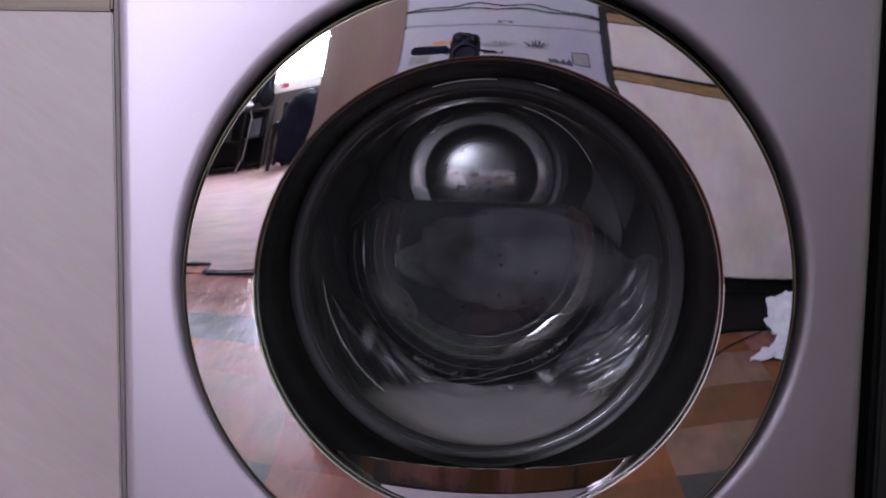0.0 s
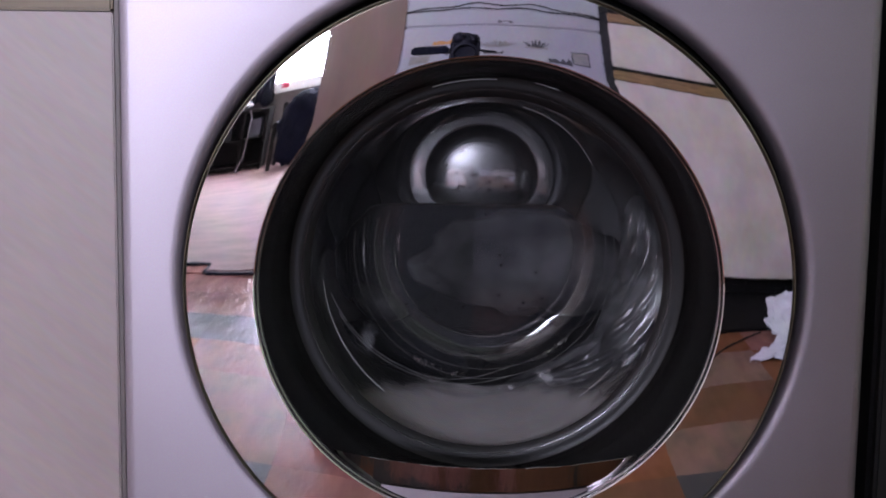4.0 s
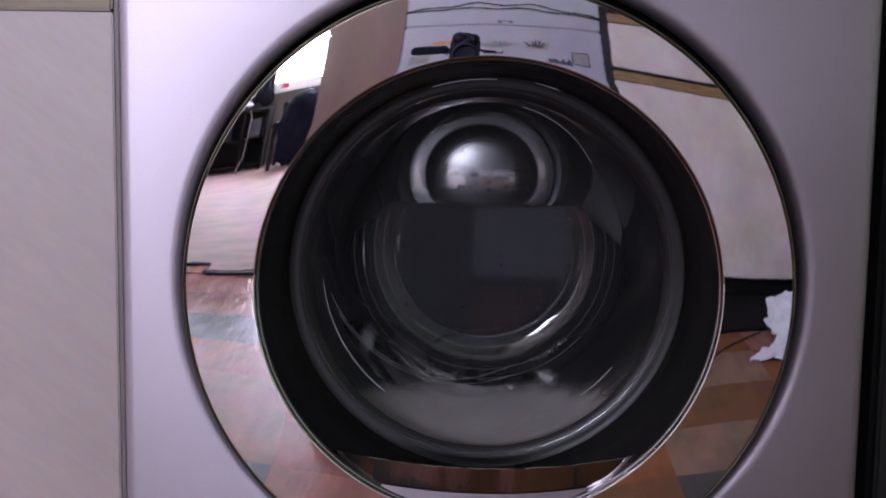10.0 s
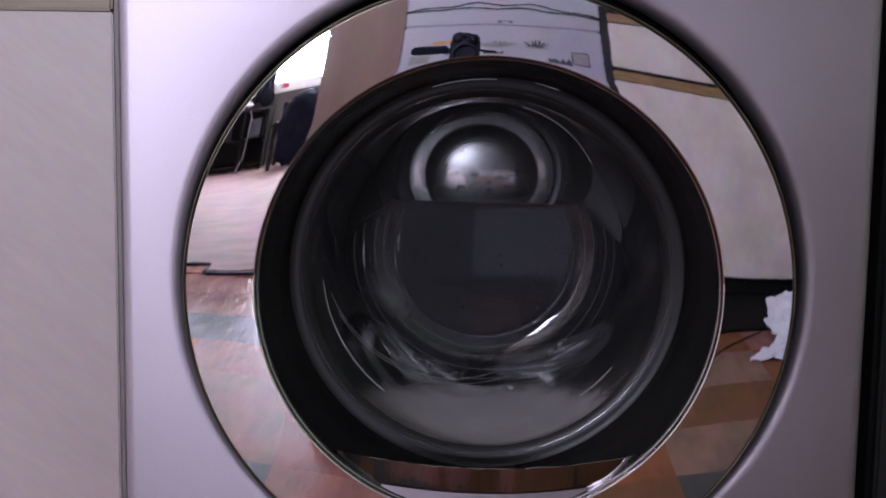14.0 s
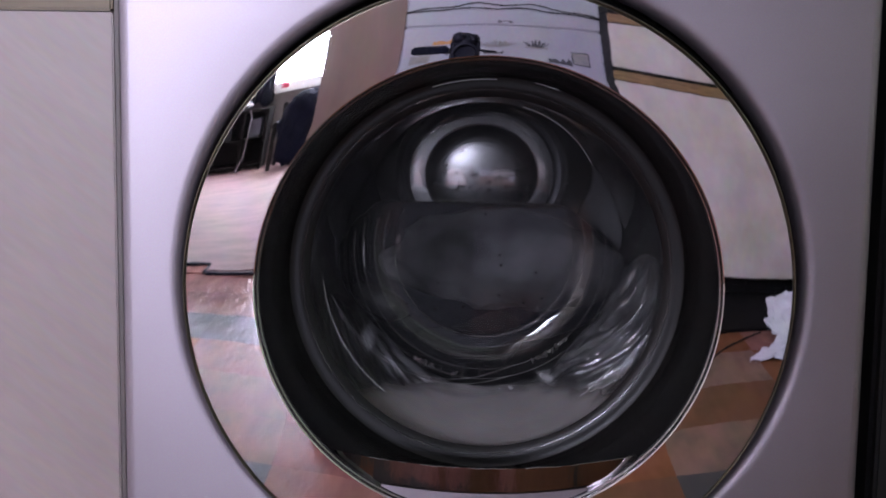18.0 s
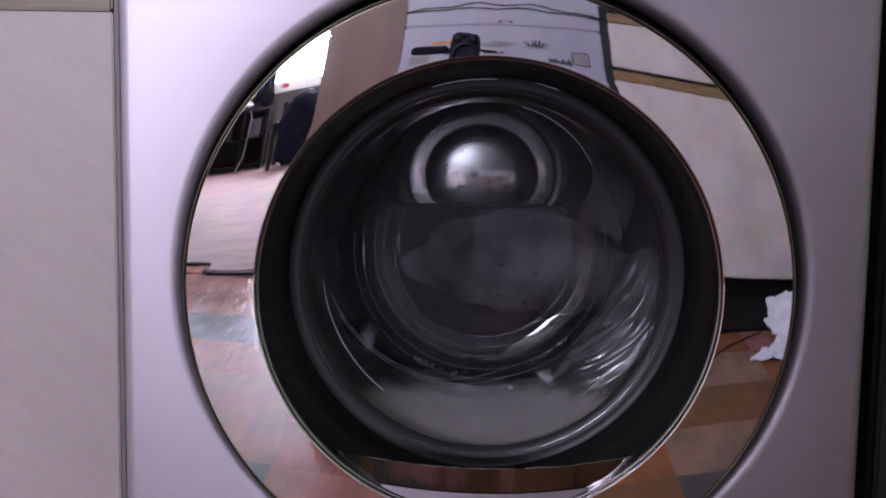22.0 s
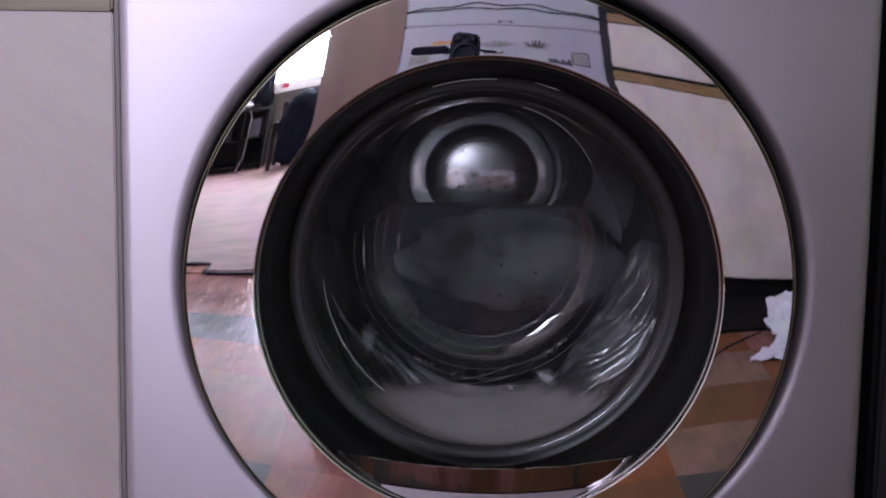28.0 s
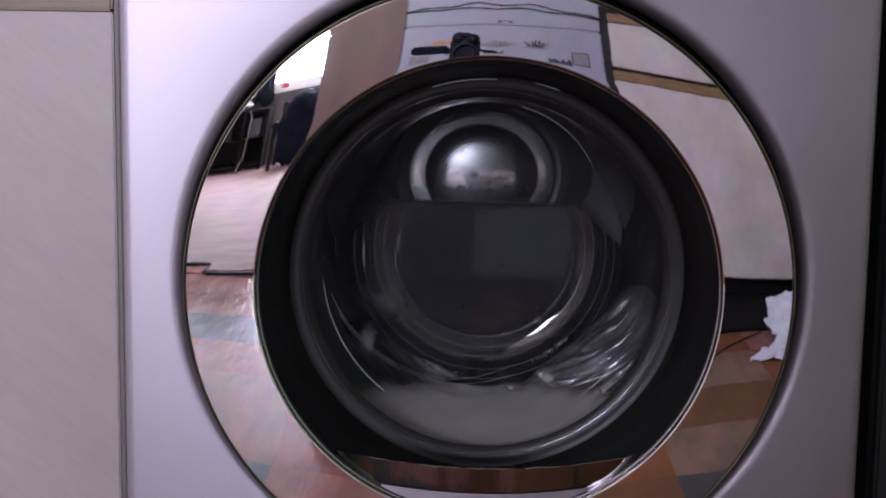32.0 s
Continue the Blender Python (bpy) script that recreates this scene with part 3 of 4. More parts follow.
def suds_mat():
    """Grey foam that thins out towards its upper edge."""
    m = mat("grey_suds", (0.80, 0.755, 0.735), 0.6, 0.0, 0.2, 26, 0.2, 90, (0.70, 0.66, 0.64))
    n, l = m.node_tree.nodes, m.node_tree.links
    tc, dot, ns, add, mr, cl, mix = (n.new("ShaderNode" + k) for k in ("TexCoord", "VectorMath", "TexNoise", "Math", "MapRange", "BsdfTransparent", "MixShader"))
    dot.operation = "DOT_PRODUCT"
    dot.inputs[1].default_value = (0, 0.19, 1)
    ns.inputs["Scale"].default_value, ns.inputs["Detail"].default_value = 34, 5
    add.operation = "MULTIPLY_ADD"
    add.inputs[1].default_value = 0.022
    top = HC - 0.094 + 0.19 * 0.088
    mr.interpolation_type = "SMOOTHSTEP"
    mr.inputs["From Min"].default_value, mr.inputs["From Max"].default_value = top + 0.008, top - 0.014
    l.new(tc.outputs["Object"], dot.inputs[0])
    l.new(tc.outputs["Object"], ns.inputs["Vector"])
    l.new(ns.outputs["Fac"], add.inputs[0])
    l.new(dot.outputs["Value"], add.inputs[2])
    l.new(add.outputs[0], mr.inputs["Value"])
    l.new(mr.outputs["Result"], mix.inputs[0])
    l.new(cl.outputs[0], mix.inputs[1])
    l.new(n["Principled BSDF"].outputs[0], mix.inputs[2])
    l.new(mix.outputs[0], n["Material Output"].inputs["Surface"])
    return m


tagged(mesh_object("foam_bank", suds_bank(), suds_mat()), "murky grey suds lying against the bottom of the glass bowl", "suds")


def film_mat(name, color, dense):
    """Film for foam and painted reflections, densest in its middle, torn towards its edge."""
    m = mat(name, color, 0.45, 0.0, 0.3, 3.0, 0.2, 30)
    n, l = m.node_tree.nodes, m.node_tree.links
    tc, ln, ns, sub, mr, cl, mix = (n.new("ShaderNode" + k) for k in ("TexCoord", "VectorMath", "TexNoise", "Math", "MapRange", "BsdfTransparent", "MixShader"))
    ln.operation = "LENGTH"
    ns.inputs["Scale"].default_value, ns.inputs["Detail"].default_value = 2.2, 5
    sub.operation = "MULTIPLY_ADD"
    sub.inputs[1].default_value = 1.3
    mr.interpolation_type = "SMOOTHSTEP"
    mr.inputs["From Min"].default_value, mr.inputs["From Max"].default_value = 1.45, 0.65
    mr.inputs["To Max"].default_value = dense
    l.new(tc.outputs["Object"], ln.inputs[0])
    l.new(tc.outputs["Object"], ns.inputs["Vector"])
    l.new(ns.outputs["Fac"], sub.inputs[0])
    l.new(ln.outputs["Value"], sub.inputs[2])
    l.new(sub.outputs[0], mr.inputs["Value"])
    l.new(mr.outputs["Result"], mix.inputs[0])
    l.new(cl.outputs[0], mix.inputs[1])
    l.new(n["Principled BSDF"].outputs[0], mix.inputs[2])
    l.new(mix.outputs[0], n["Material Output"].inputs["Surface"])
    return m


def film_patch(name, label, material, hx, hz, at):
    """A film patch hx by hz, bowed to the glass; its mesh is one unit in radius."""
    b = lathe([(0.0, 0.0)] + [(k / 8, 0.25 * (k / 8) ** 2) for k in range(1, 9)], 32)
    ob = tagged(mesh_object(name, b, material), label, "suds")
    ob.matrix_world = at @ Matrix.Diagonal((hx, 0.004, hz, 1))
    return ob


# the larger two patches are painted reflections; the fleck is suds
film_patch("clump_reflection", "small pale patch painted as a reflection on the bowl", film_mat("pale_reflection_film", (0.55, 0.55, 0.57), 0.75), 0.017, 0.0125, pose(0.062, 0.198, HC - 0.1180, 0, 12, 0))
film_patch("suds_fleck", "tiny pale fleck of suds on the bowl", film_mat("fleck_suds_film", (0.60, 0.60, 0.62), 0.7), 0.0055, 0.004, pose(0.028, 0.2025, HC - 0.1295, 0, 8, 0))
film_patch("smear_reflection", "thin grey patch painted as a reflection on the bowl's side", film_mat("grey_reflection_film", (0.40, 0.40, 0.43), 0.28), 0.011, 0.024, pose(-0.1085, 0.176, HC - 0.080, 0, 6, 0))
water = mesh_object("wash_water", box(-0.165, 0.165, 0.17, 0.42, 0.262, 0.300, 0.01), M["water"])
tagged(water, "murky grey wash water standing in the drum bottom", "water")

# ---- laundry ----
laundry = []
for nm, mt, bm_, lab in (
        ("trousers", "wet_navy", heap_bm(), "wet navy trousers heaped in the drum bottom"),
        ("shirt", "wet_black", garment((0.075, 0.032, 0.040), 7.7, 0.4), "wet black shirt tumbling in the drum"),
        ("towel", "wet_grey", wrap_garment(66, 3.1), "wet grey towel sliding round the drum wall"),
        ("pullover", "wet_dim", wrap_garment(70, 21.3, 0.142, 0.228, 0.215, 0.315), "wet dark grey pullover sliding round the drum wall"),
        ("vest", "wet_mid", garment((0.100, 0.020, 0.042), 27.3, 0.5), "wet charcoal grey vest tumbling in the drum"),
        ("sock", "wet_pale", garment((0.024, 0.020, 0.012), 31.3), "wet dark grey sock tumbling in the drum"),
        ("leggings", "wet_navy", garment((0.095, 0.024, 0.030), 41.7, 0.4), "wet dark navy leggings thrown up by the drum")):
    ob = tagged(mesh_object(nm, bm_, M[mt]), lab, "laundry", "laundry in the drum")
    laundry.append(ob)

# ---- neighbours of the machine ----
cab = thing("base_cabinet", "cream laminate base cabinet with a wooden rail beside the washing machine", "cabinet")
part("body", box(-0.92, -0.3037, 0.02, 0.60, 0.09, 0.84, 0.002), M["cream"], cab)
part("door", box(-0.918, -0.3006, -0.002, 0.018, 0.10, 0.6880, 0.0012), M["cream"], cab, "cream marbled laminate door")
part("rail", box(-0.92, -0.3008, -0.003, 0.018, 0.6888, 0.719, 0.002), M["wood_dark"], cab, "brown wooden rail")
part("drawer", box(-0.918, -0.3006, -0.002, 0.018, 0.7215, 0.835, 0.0012), M["cream"], cab)
# strip fills the gap and carries its soft shade as colour
part("filler_strip", box(-0.3004, -0.2967, 0.0005, 0.05, 0.09, 0.84, 0.0006), M["gap_shade"], cab, "grey-brown strip filling the gap in its shade tone")
part("plinth", box(-0.92, -0.313, 0.05, 0.58, 0.0, 0.09), M["black_matt"], cab)
part("worktop", box(-0.93, -0.3042, -0.02, 0.62, 0.842, 0.87, 0.004), M["wood"], cab)
# black block added to fill the black area beside the machine
blk = thing("black_block", "matt black block standing set back beside the washing machine", "cabinet")
part("body", box(0.335, 0.95, 0.068, 0.62, 0.08, 0.84, 0.004), M["black_matt"], blk)
part("door", box(0.336, 0.949, 0.05, 0.066, 0.085, 0.835, 0.003), M["black_matt"], blk)
part("plinth", box(0.345, 0.94, 0.09, 0.60, 0.0, 0.08), M["black_matt"], blk)
part("top_board", box(0.333, 0.952, 0.045, 0.62, 0.8405, 0.86, 0.003), M["black_matt"], blk)

# ---- opposite side of the kitchen ----
fr = thing("fridge", "white fridge covered in small magnets and stickers", "fridge")
part("body", box(-0.207, 0.383, -3.62, -3.06, 0.03, 1.50, 0.006), M["fridge"], fr)
part("lower_door", box(-0.207, 0.383, -3.058, -3.0, 0.05, 0.7638, 0.005, 3), M["fridge"], fr)
part("upper_door", box(-0.207, 0.383, -3.058, -3.0, 0.7652, 1.50, 0.005, 3), M["fridge"], fr)
part("plinth", box(-0.19, 0.37, -3.60, -3.03, 0.0, 0.03), M["black_matt"], fr)
CX0, CX1, CY = 0.3855, 1.72, -2.78
for a, c in ((CX0, 1.06), (1.064, CX1)):
    u = thing("base_cabinet", "marbled cream base cabinet with wooden rails on a black plinth", "cabinet", "cabinets opposite the machine")
    # dark colour stands in for shade on the carcass's side by the fridge
    part("body", box(a, c, -3.62, CY - 0.02, 0.06, 0.838), M["charcoal"], u, "cabinet carcass, charcoal for the shade on its side")
    part("door", box(a + 0.001, c - 0.002, CY - 0.018, CY, 0.055, 0.590, 0.003), M["marble"], u)
    part("rail", box(a, c, CY - 0.018, CY + 0.004, 0.592, 0.626, 0.004), M["wood"], u, "brown wooden rail")
    part("drawer", box(a + 0.001, c - 0.002, CY - 0.018, CY, 0.637, 0.802, 0.003), M["marble"], u)
    part("rail", box(a, c, CY - 0.018, CY + 0.004, 0.805, 0.838, 0.004), M["wood"], u, "brown wooden rail")
    part("plinth", box(a, c, -3.60, CY - 0.05, 0.0, 0.06), M["dull_black"], u)
tagged(mesh_object("worktop", box(CX0 - 0.001, CX1, -3.63, CY + 0.015, 0.8395, 0.874, 0.005), M["charcoal"]), "charcoal worktop over the cabinets", "worktop")
# thin black sheet on the floor, from the plinth forward
tagged(mesh_object("floor_black_sheet", box(0.386, 1.3, CY - 0.04, -2.27, 0.0, 0.008, 0.003), M["dull_black"]), "thin black sheet on the floor before the cabinets", "mat")

b = box(-1.55, -0.845, -3.222, -3.198, 0.0, 0.0105, 0.003)
box(-0.848, -0.836, -3.198, -3.020, 0.0, 0.0105, 0.003, bm=b)
box(-0.834, -0.456, -3.030, -3.000, 0.0, 0.009, 0.003, bm=b)
setting("threshold", b, M["navy"], "dark worn threshold strip of the open doorway", "threshold")

# ---- magnets and a cable on the fridge ----
FY = -2.999


def sticker(name, label, bm, material):
    return tagged(mesh_object(name, bm, material), label, "magnet", "magnets on the fridge")


def blob_row(x, z, w, h, n, seed):
    """A small cut-out magnet: a strip with an uneven upper edge."""
    rnd = random.Random(seed)
    b = bmesh.new()
    top = [h * (0.35 + 0.65 * rnd.random()) for _ in range(n + 1)]
    f0, f1 = [], []
    for i in range(n + 1):
        xx = x - w / 2 + w * i / n
        f0.append([b.verts.new((xx, y, z - h / 2)) for y in (FY, FY + 0.003)])
        f1.append([b.verts.new((xx, y, z - h / 2 + top[i])) for y in (FY, FY + 0.003)])
    for i in range(n):
        b.faces.new((f0[i][1], f0[i + 1][1], f1[i + 1][1], f1[i][1]))
        b.faces.new((f1[i][0], f1[i + 1][0], f1[i + 1][1], f1[i][1]))
        b.faces.new((f0[i][0], f0[i + 1][0], f0[i + 1][1], f0[i][1]))
    return b


def fan(x, z, w, h, n, seed, spread=1.0):
    """A cut-out magnet of thin blades that spread from a short base."""
    rnd = random.Random(seed)
    b = bmesh.new()
    for i in range(n):
        u = i / (n - 1) * 2 - 1
        x0, x1 = x + u * w * 0.30, x + u * w * 0.5 * spread + rnd.uniform(-0.003, 0.003)
        z1 = z - h / 2 + h * (1 - 0.45 * abs(u)) * rnd.uniform(0.75, 1)
        d = w / n * 0.42
        v = [[b.verts.new(p) for p in ((x0 - d, y, z - h / 2), (x0 + d, y, z - h / 2), (x1 + d, y, (z1 + z) / 2), (x1, y, z1))] for y in (FY + 0.001, FY + 0.003)]
        b.faces.new(v[1])
        b.faces.new(v[0][::-1])
        for k in range(4):
            b.faces.new((v[0][k], v[0][(k + 1) % 4], v[1][(k + 1) % 4], v[1][k]))
    return b


sticker("magnet", "dark grass-shaped fridge magnet", fan(0.068, 0.690, 0.085, 0.034, 17, 1, 1.3), M["paper"])
sticker("magnet", "dark flower-shaped fridge magnet", fan(0.180, 0.697, 0.060, 0.036, 7, 2, 1.25), M["ink"])
sticker("magnet", "pale strip under the flower magnet", box(0.150, 0.215, FY, FY + 0.002, 0.672, 0.679), M["paper"])
sticker("magnet", "dark arched fridge magnet", blob_row(0.246, 0.624, 0.070, 0.036, 11, 3), M["ink"])
sticker("magnet", "dark arched fridge magnet", blob_row(0.060, 0.640, 0.055, 0.018, 8, 5), M["ink"])
sticker("magnet", "bright orange plastic fridge magnet", blob_row(-0.085, 0.700, 0.060, 0.030, 6, 4), M["orange"])
p = thing("photo_magnet", "framed grey photo magnet on the fridge", "magnet", "magnets on the fridge")
part("frame", box(0.284, 0.336, FY, FY + 0.003, 0.618, 0.672, 0.001), M["ink"], p)
part("photo", box(0.288, 0.332, FY + 0.003, FY + 0.0045, 0.622, 0.668), M["paper"], p)
sticker("magnet", "small grey box-shaped fridge magnet", box(-0.178, -0.120, FY, FY + 0.004, 0.600, 0.640, 0.001), M["paper"])
for k in range(3):
    sticker("letter_bar", "small dark bar of unreadable lettering", box(0.070 + 0.017 * k, 0.083 + 0.017 * k, FY, FY + 0.0015, 0.776 + 0.003 * (k % 2), 0.784), M["ink"])
for zz, sag, x0, z0, x1, z1 in ((0, 0.030, -0.207, 0.828, 0.383, 0.822), (1, 0.016, -0.207, 0.824, 0.383, 0.818)):
    pts = [(x0 + (x1 - x0) * i / 24, FY + 0.006, z0 + (z1 - z0) * i / 24 + sag * math.sin(math.pi * i / 24) * (1 + 0.25 * math.sin(i * 0.9 + zz))) for i in range(25)]
    tagged(mesh_object("cable", tube(pts, 0.0023), M["charcoal"]), "thin dark cable hung across the fridge doors", "cable", "cables on the fridge")

# ---- camcorder on its stand ----
st = thing("camera_stand", "dark box-shaped stand with a short column for the camcorder", "stand", at=pose(-0.085, -1.23, 0))
part("plinth", box(-0.095, 0.095, -0.085, 0.085, 0.0, 0.02, 0.004), M["black_matt"], st)
part("pedestal", box(-0.088, 0.086, -0.075, 0.075, 0.02, 0.46, 0.006), M["charcoal"], st)
part("top_board", box(-0.092, 0.090, -0.08, 0.08, 0.46, 0.475, 0.004), M["black_matt"], st)
part("column", tube([(0.0636, 0.04, 0.475), (0.0636, 0.04, 0.602)], 0.011, 16), M["black_matt"], st)
part("head", box(0.0416, 0.0856, 0.01, 0.07, 0.602, 0.6195, 0.004), M["black_matt"], st)
cc = thing("camcorder", "small dark camcorder with its screen folded out", "camcorder", at=pose(-0.0214, -1.19, 0.62))
part("body", box(-0.024, 0.024, -0.06, 0.045, 0.0, 0.074, 0.016, 4), M["camera_grey"], cc)
b = bmesh.new()
for x, y, z, rx, ry, rz in ((0.0, 0.0, 0.054, 0.0245, 0.046, 0.0245), (-0.010, 0.03, 0.066, 0.012, 0.016, 0.0125), (0.012, 0.02, 0.064, 0.011, 0.018, 0.011)):
    bmesh.ops.create_icosphere(b, subdivisions=3, radius=1.0, matrix=Matrix.Translation((x, y, z)) @ Matrix.Diagonal((rx, ry, rz, 1)))
part("hood", b, M["camera_grey"], cc, "rounded hood with microphone and flash")
part("lens_barrel", lathe([(0.020, 0.04), (0.022, 0.06), (0.022, 0.072), (0.018, 0.073), (0.016, 0.066), (0, 0.064)], 32, 0.034), M["camera_grey"], cc)
part("screen", box(-0.086, -0.026, 0.026, 0.044, 0.033, 0.051, 0.003), M["navy"], cc, "folded-out dark screen")
part("hinge", box(-0.032, -0.024, 0.028, 0.040, 0.028, 0.048, 0.003), M["black_matt"], cc)
part("hand_strap", tube([(0.022, 0.03, 0.040), (0.036, 0.02, 0.036), (0.046, 0.01, 0.035), (0.03, -0.05, 0.035)], 0.0028), M["navy"], cc)

# ---- cloth and cable on the floor ----
b = bmesh.new()
n = 34
g = [[None] * (n + 1) for _ in range(n + 1)]
for i in range(n + 1):
    for j in range(n + 1):
        u, v = i / n, j / n
        x = 0.63 + 0.13 * min(1, 2 * v) + 0.26 * u + 0.02 * math.sin(7 * v)
        y = -1.91 + 0.10 * u - 0.42 * v
        k = noise.noise(Vector((u * 4, v * 4, 3.3)))
        k2 = noise.noise(Vector((u * 11, v * 11, 7.1)))
        z = 0.006 + max(0, v - 0.40) * 0.20 * (0.5 + 0.7 * u) + 0.020 * abs(k) + 0.016 * abs(k2)
        g[i][j] = b.verts.new((x + 0.02 * k2, y + 0.03 * k, z))
for i in range(n):
    for j in range(n):
        b.faces.new((g[i][j], g[i + 1][j], g[i + 1][j + 1], g[i][j + 1]))
ext = bmesh.ops.extrude_face_region(b, geom=list(b.faces))
bmesh.ops.translate(b, verts=[e for e in ext["geom"] if isinstance(e, bmesh.types.BMVert)], vec=(0, 0, -0.0055))
tagged(mesh_object("cloth", b, M["white_cloth"]), "crumpled white cloth lying on the kitchen floor", "cloth")
tagged(mesh_object("floor_cable", tube([(0.30, -1.45, 0.004), (0.42, -1.72, 0.004), (0.50, -1.97, 0.004), (0.60, -2.10, 0.004), (0.72, -2.2, 0.012)], 0.0025), M["charcoal"]), "thin dark cable lying on the floor", "cable")

# ---- far room ----
ch = thing("chair", "dark wooden chair hung with navy clothes before the window", "chair", at=pose(-0.93, -6.75, 0.010))
part("seat", box(-0.19, 0.17, -0.20, 0.20, 0.26, 0.30, 0.01), M["dark_wood"], ch)
for x in (-0.18, 0.13):
    for y in (-0.18, 0.16):
        part("leg", box(x, x + 0.03, y, y + 0.03, 0.0, 0.26, 0.004), M["dark_wood"], ch)
for x in (-0.18, 0.13):
    part("back_post", box(x, x + 0.03, -0.21, -0.18, 0.26, 0.42, 0.004), M["dark_wood"], ch)
part("back_rail", box(-0.15, 0.13, -0.205, -0.185, 0.36, 0.40, 0.004), M["dark_wood"], ch)
b = garment((0.155, 0.14, 0.115), 55.5, 0.30, 5)
j = tagged(mesh_object("jacket", b, M["navy"]), "navy jacket and jeans heaped on the chair", "jacket")
j.matrix_world = pose(-0.89, -6.72, 0.365, 0, 8, 0)
b = garment((0.11, 0.05, 0.20), 65.5, 0.38, 5)
j = tagged(mesh_object("jeans", b, M["navy"]), "navy jeans hanging from the chair to the carpet", "jeans")
j.matrix_world = pose(-0.93, -6.50, 0.235)
b = bmesh.new()
cols = []
for i in range(41):
    x = -1.93 + 0.70 * i / 40
    y = -7.10 + 0.025 * math.sin(i * 1.1) + 0.012 * math.sin(i * 2.7)
    cols.append([b.verts.new((x, y, z)) for z in (0.44 + 0.02 * math.sin(i * 0.8), 0.7, 0.99)])
for p, q in zip(cols, cols[1:]):
    for k in range(2):
        b.faces.new((p[k], q[k], q[k + 1], p[k + 1]))
ext = bmesh.ops.extrude_face_region(b, geom=list(b.faces))
bmesh.ops.translate(b, verts=[e for e in ext["geom"] if isinstance(e, bmesh.types.BMVert)], vec=(0, -0.004, 0))
cu = thing("curtain", "short dark navy curtain across the lower window", "curtain")
part("drape", b, M["navy"], cu)
part("rod", tube([(-2.05, -7.10, 1.0), (-1.22, -7.10, 1.0)], 0.008), M["dark_wood"], cu)
part("bracket", box(-2.03, -2.01, -7.2, -7.095, 0.985, 1.0, 0.002), M["dark_wood"], cu)
part("bracket", box(-1.245, -1.235, -7.2, -7.095, 0.985, 1.0, 0.002), M["dark_wood"], cu)
sh = thing("low_shelf", "low dark wooden shelf unit holding small things", "shelf", at=pose(-1.62, -7.02, 0.010))
for x in (-0.42, 0.22, 0.40):
    part("upright", box(x - 0.014, x + 0.014, -0.12, 0.12, 0.0, 0.40, 0.003), M["dark_wood"], sh)
for z in (0.02, 0.20, 0.385):
    part("board", box(-0.42, 0.41, -0.12, 0.12, z, z + 0.02, 0.003), M["dark_wood"], sh)
part("back", box(-0.42, 0.41, -0.13, -0.121, 0.0, 0.40), M["dark_wood"], sh)
for k, (x, w, h, m) in enumerate(((-0.30, 0.12, 0.10, "ink"), (-0.12, 0.10, 0.13, "charcoal"), (0.06, 0.13, 0.08, "charcoal"), (0.31, 0.10, 0.12, "ink"))):
    tagged(mesh_object("box", box(-1.62 + x - w / 2, -1.62 + x + w / 2, -7.08, -6.95, 0.2305, 0.2305 + h, 0.006), M[m]), "small dark box on the low shelf", "box", "boxes on the shelf")
tagged(mesh_object("crumpled_bag", garment((0.05, 0.05, 0.025), 77.0, 0.5, 4), M["paper"]), "crumpled grey plastic bag on the low shelf", "bag").matrix_world = pose(-1.43, -6.98, 0.452)
tagged(mesh_object("white_cable", tube([(-1.36, -6.90, 0.420), (-1.34, -6.88, 0.36), (-1.345, -6.87, 0.22), (-1.36, -6.86, 0.10), (-1.40, -6.80, 0.016)], 0.0035), M["paper"]), "pale cable hanging down from the low shelf", "cable")
fg = thing("figurine", "small red plastic ornament on the window sill", "ornament", at=pose(-1.165, -7.185, 0.536))
part("base", garment((0.028, 0.020, 0.030), 3.0, 0.05, 2), M["red"], fg).matrix_local = pose(0, 0, 0.02)
part("spike", tube([(-0.014, 0, 0.03), (-0.022, 0, 0.085)], 0.007), M["red"], fg)
part("spike", tube([(0.016, 0, 0.03), (0.024, 0, 0.09)], 0.007), M["red"], fg)

# ---- floor tiles ----
ROWS = ("RTBNPSTBRN", "BRNTRTBPNT", "TBRNSNSRTB", "RPBSRNSNRT", "NTRBPTBNTR", "BRTBRNNTBN", "RBTRRBBTNR", "TRSSPRTRTB", "BRRRRPTBRT", "TTRRPRNTBR")
S = 0.33
tile_mesh = {}
for k, m in TILE.items():
    o = mesh_object("tile", box(0.0002, S - 0.0002, 0.0002, S - 0.0002, -0.008, 0.0), m, smooth=False)
    tile_mesh[k] = o.data
    bpy.data.objects.remove(o)
for j, row in enumerate(ROWS):
    for i, k in enumerate(row):
        t = new("tile", tile_mesh[k])
        t.parent = floor_ob
        t.location = (-1.65 + i * S, -(j + 1) * S + 0.27, 0)


AXIS = Vector((0.0, 0.33, HC + 0.012))  # middle of the drum, behind the glass


def tumble(ph, reach, top):
    """Way of one garment: carried up the drum's wall, then dropping back behind the rest."""
    if ph < 0.6:
        a = radians(-150 + (150 + top) * ph / 0.6)
        return reach * math.cos(a), 0.0, reach * math.sin(a)
    f = (ph - 0.6) / 0.4
    a0, a1 = radians(top), radians(-150)
    x = reach * ((1 - f) * math.cos(a0) + f * math.cos(a1))
    z = reach * ((1 - f) * math.sin(a0) + f * math.sin(a1)) + 0.10 * f * (1 - f)
    return x, math.sin(math.pi * f), z


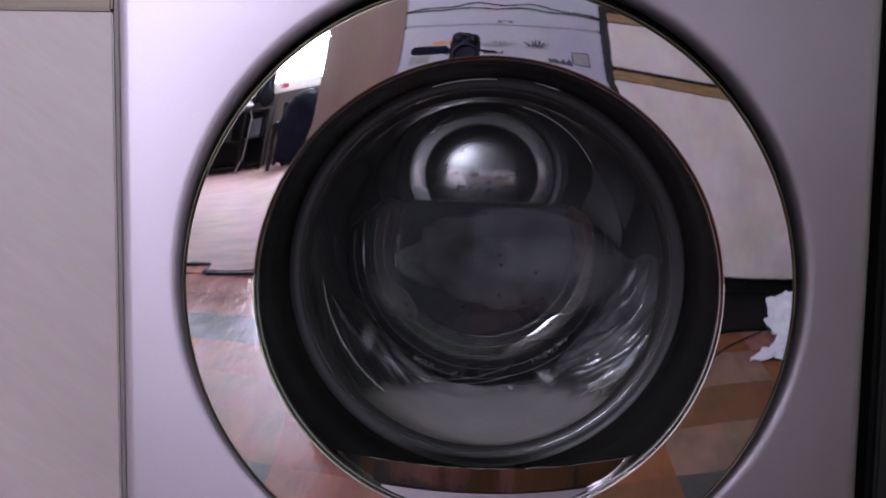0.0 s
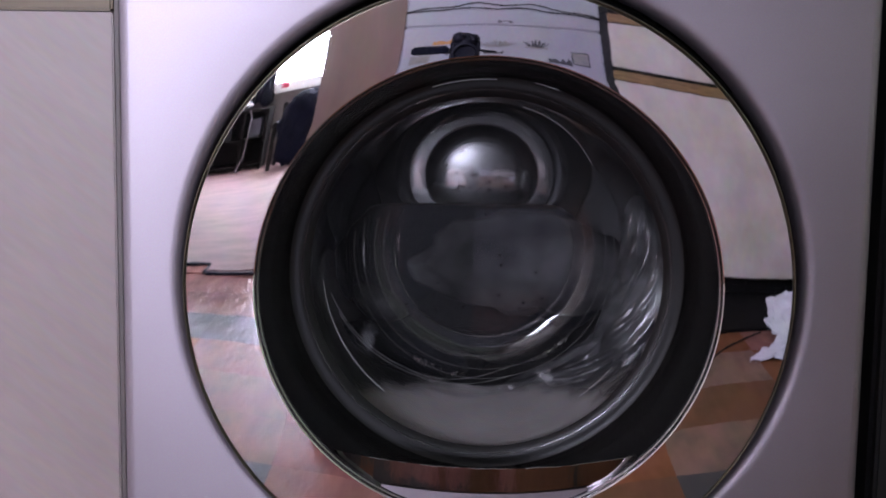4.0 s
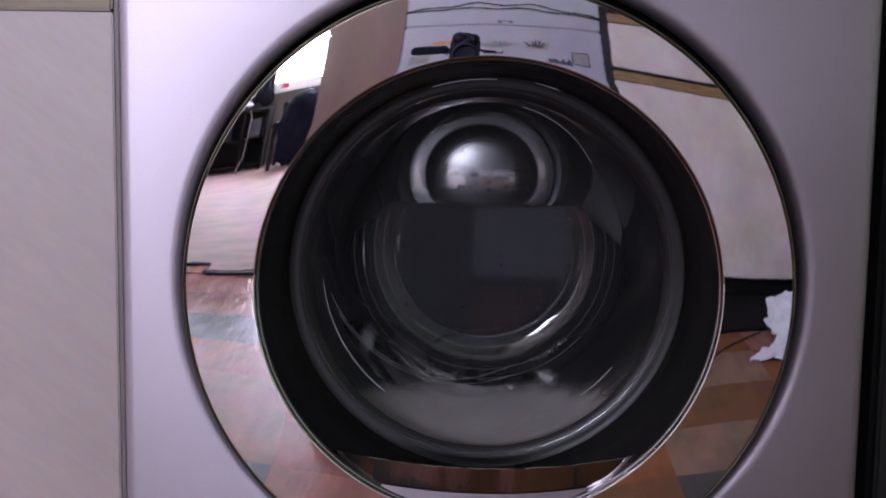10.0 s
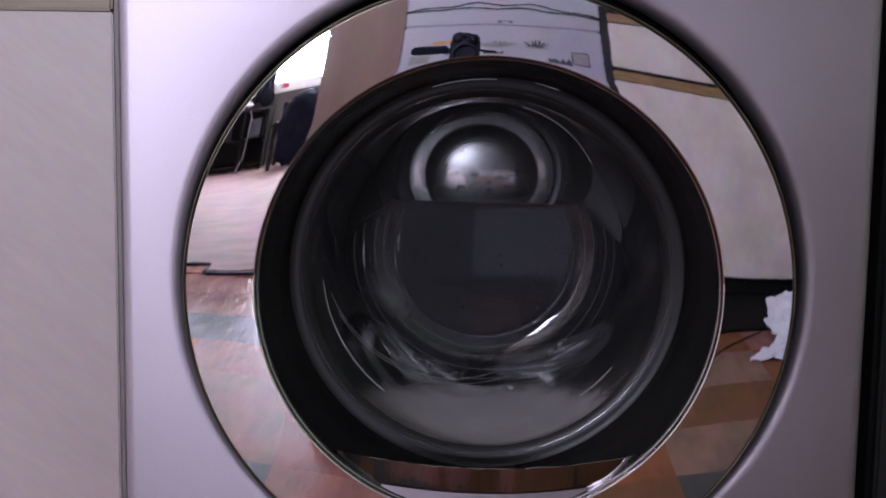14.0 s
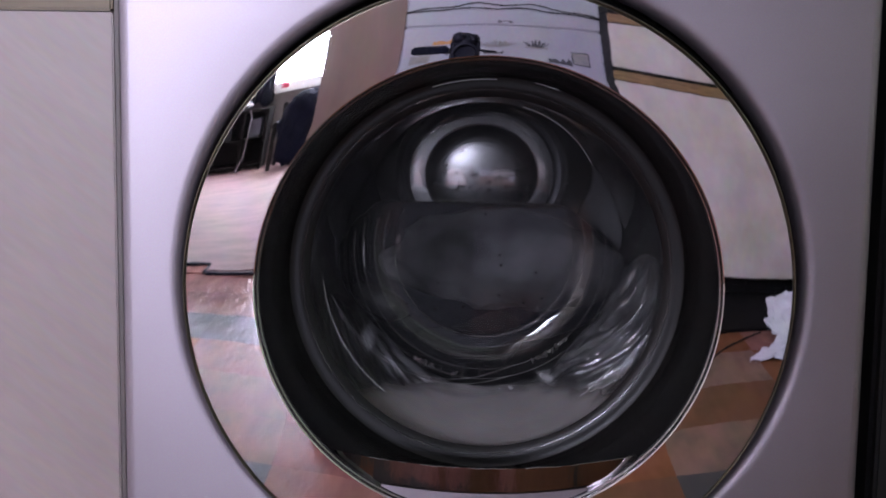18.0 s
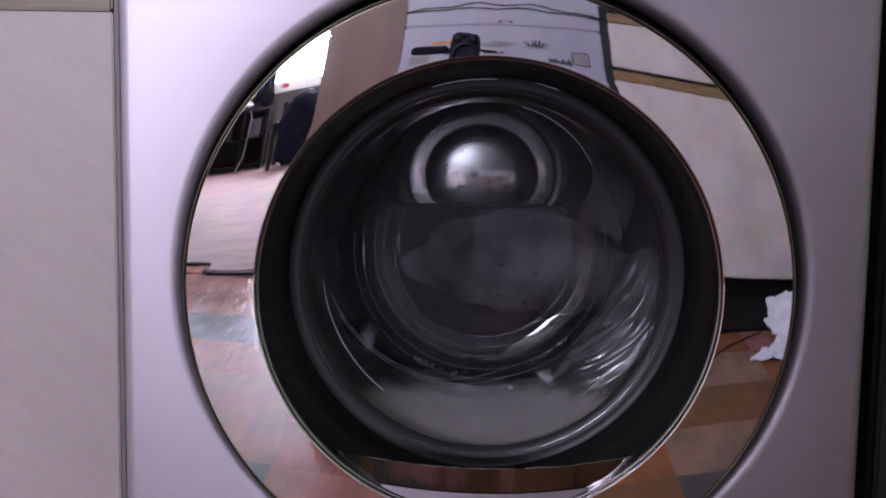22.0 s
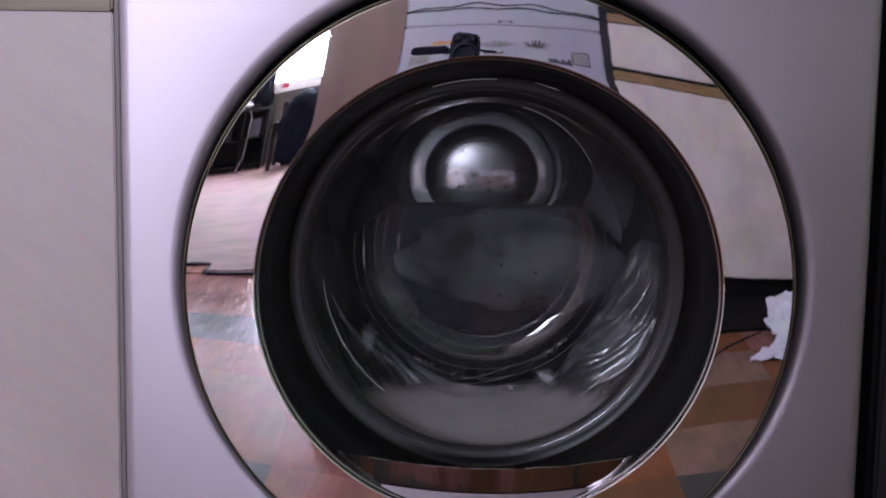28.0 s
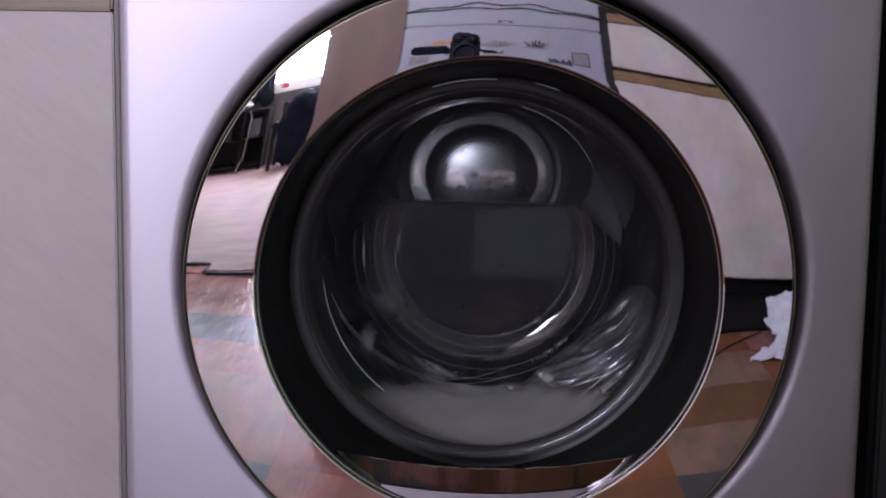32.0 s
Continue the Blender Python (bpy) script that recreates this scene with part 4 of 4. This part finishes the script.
# how far round each garment is at every full second: 0.1 low on one side, 0.45 riding up the other, 0.6 to 1 falling
TOWEL = (.42, .40, .47, .55, .50, .40, .45, .62, .48, .44, .86, .36, .58, .45, .88, .50, .45, .46, .42, .45, .42, .42, .43, .40, .46, .42, .40, .45, .44, .40, .38, .36, .38)
PULLOVER = (.10, .12, .45, .30, .40, .30, .82, .76, .30, .12, .85, .85, .82, .10, .78, .20, .30, .28, .10, .35, .12, .14, .25, .30, .25, .12, .20, .20, .14, .45, .12, .12, .85)
VEST = (.74, .85, .62, .50, .70, .80, .90, .70, .74, .68, .92, .90, .76, .68, .74, .80, .70, .72, .80, .70, .85, .66, .72, .84, .72, .82, .75, .70, .75, .78, .72, .72, .88)


DARK = (6.0, 10.0, 11.0, 14.0, 32.0)  # when the vest has sunk behind the heap


def phase(marks, t):
    k = min(31, int(t))
    return (k + marks[k]) + (t - k) * (1 + marks[k + 1] - marks[k])


def motions():
    turn = []
    for i in range(161):
        t = 32.0 * i / 160
        turn.append((t, DRUM @ Euler((0, -radians(300 * t), 0)).to_matrix().to_4x4()))
    walk(drum, turn)
    heap, shirt, towel, pullover, vest, sock, leggings = laundry
    steady = tuple((0.3 + 0.11 * k) % 1 for k in range(33))
    quick = tuple((0.46 + 0.17 * ((k * 5) % 7 - 3)) % 1 for k in range(33))
    spec = ((shirt, steady, 0.090, -60, 0.0, 0.355, -0.055, 0.5), (vest, VEST, 0.070, -25, 0.030, 0.325, -0.032, 0.35), (sock, quick, 0.150, 0, 0.0, 0.345, -0.02, 3.0))
    for ob, marks, reach, top, side, depth, low, rock in spec:
        rows = []
        for i in range(321):
            t = i / 10
            ph = phase(marks, t)
            x, d, z = tumble(ph % 1.0, reach, top)
            deep = 0.075 * max(0.0, 1 - min(abs(t - k) for k in DARK) / 0.4) if ob is vest else 0.0
            rows.append((t, Matrix.Translation((AXIS.x + side + x, depth + deep, AXIS.z + z + low)) @ Euler((0.2 * math.sin(1.3 * t + reach * 90), -0.25 - rock * math.sin(2 * math.pi * ph), 0.2 * math.sin(0.7 * t))).to_matrix().to_4x4()))
        walk(ob, rows)
    # what lies along the wall is carried up with it and slides back down
    for ob, marks, top in ((towel, TOWEL, 30), (pullover, PULLOVER, 5)):
        rows = []
        for i in range(641):
            t = i / 20
            ph = phase(marks, t) % 1.0
            a = -60 + (60 + top + 75) * (ph / 0.6 if ph < 0.6 else 0.5 + 0.5 * math.cos(math.pi * (ph - 0.6) / 0.4))
            back = 0.09 * math.sin(math.pi * (ph - 0.6) / 0.4) if ph > 0.6 else 0.0
            rows.append((t, Matrix.Translation((0, 0.33 + back, HC)) @ Euler((0, -radians(a), 0)).to_matrix().to_4x4()))
        walk(ob, rows)
    rows = []
    for i in range(321):
        t = i / 10
        rows.append((t, Matrix.Translation((0.005 + 0.012 * math.sin(5.9 * t), 0.352, HC - 0.036 + 0.002 * math.sin(7.3 * t + 1))) @ Euler((0.06 * math.sin(3 * t), 0.02 * math.sin(5.9 * t + 0.6), 0)).to_matrix().to_4x4()))
    walk(heap, rows)
    # leggings lie low behind the heap and are thrown across the hub three times
    low = Matrix.Translation((-0.07, 0.36, HC - 0.13))
    rows = [(0.0, low)]
    # one leaning throw at the start, two flat ones later
    for t0, lean, x0 in ((2.0, -62, 0.010), (14.5, -20, 0.0), (29.4, -20, 0.0)):
        rows += [(t0 - 0.45, low), (t0 - 0.28, pose(0.13, 0.335, HC - 0.07, 0, lean + 70, 0)), (t0 - 0.12, pose(0.085, 0.335, HC + 0.05, 0, lean + 25, 0)), (t0, pose(x0, 0.335, HC + 0.082, 0, lean, 0)),
                 (t0 + 0.12, pose(x0 - 0.055, 0.335, HC + 0.055, 0, lean - 30, 0)), (t0 + 0.26, pose(-0.11, 0.335, HC - 0.05, 0, lean - 75, 0)), (t0 + 0.42, pose(-0.07, 0.36, HC - 0.13, 0, lean - 120, 0)), (t0 + 0.8, pose(-0.07, 0.36, HC - 0.13, 0, lean - 200, 0)),
                 (t0 + 1.1, pose(-0.07, 0.36, HC - 0.13, 0, -280, 0)), (t0 + 1.4, low)]
    rows.append((32.0, low))
    walk(leggings, rows)


motions()
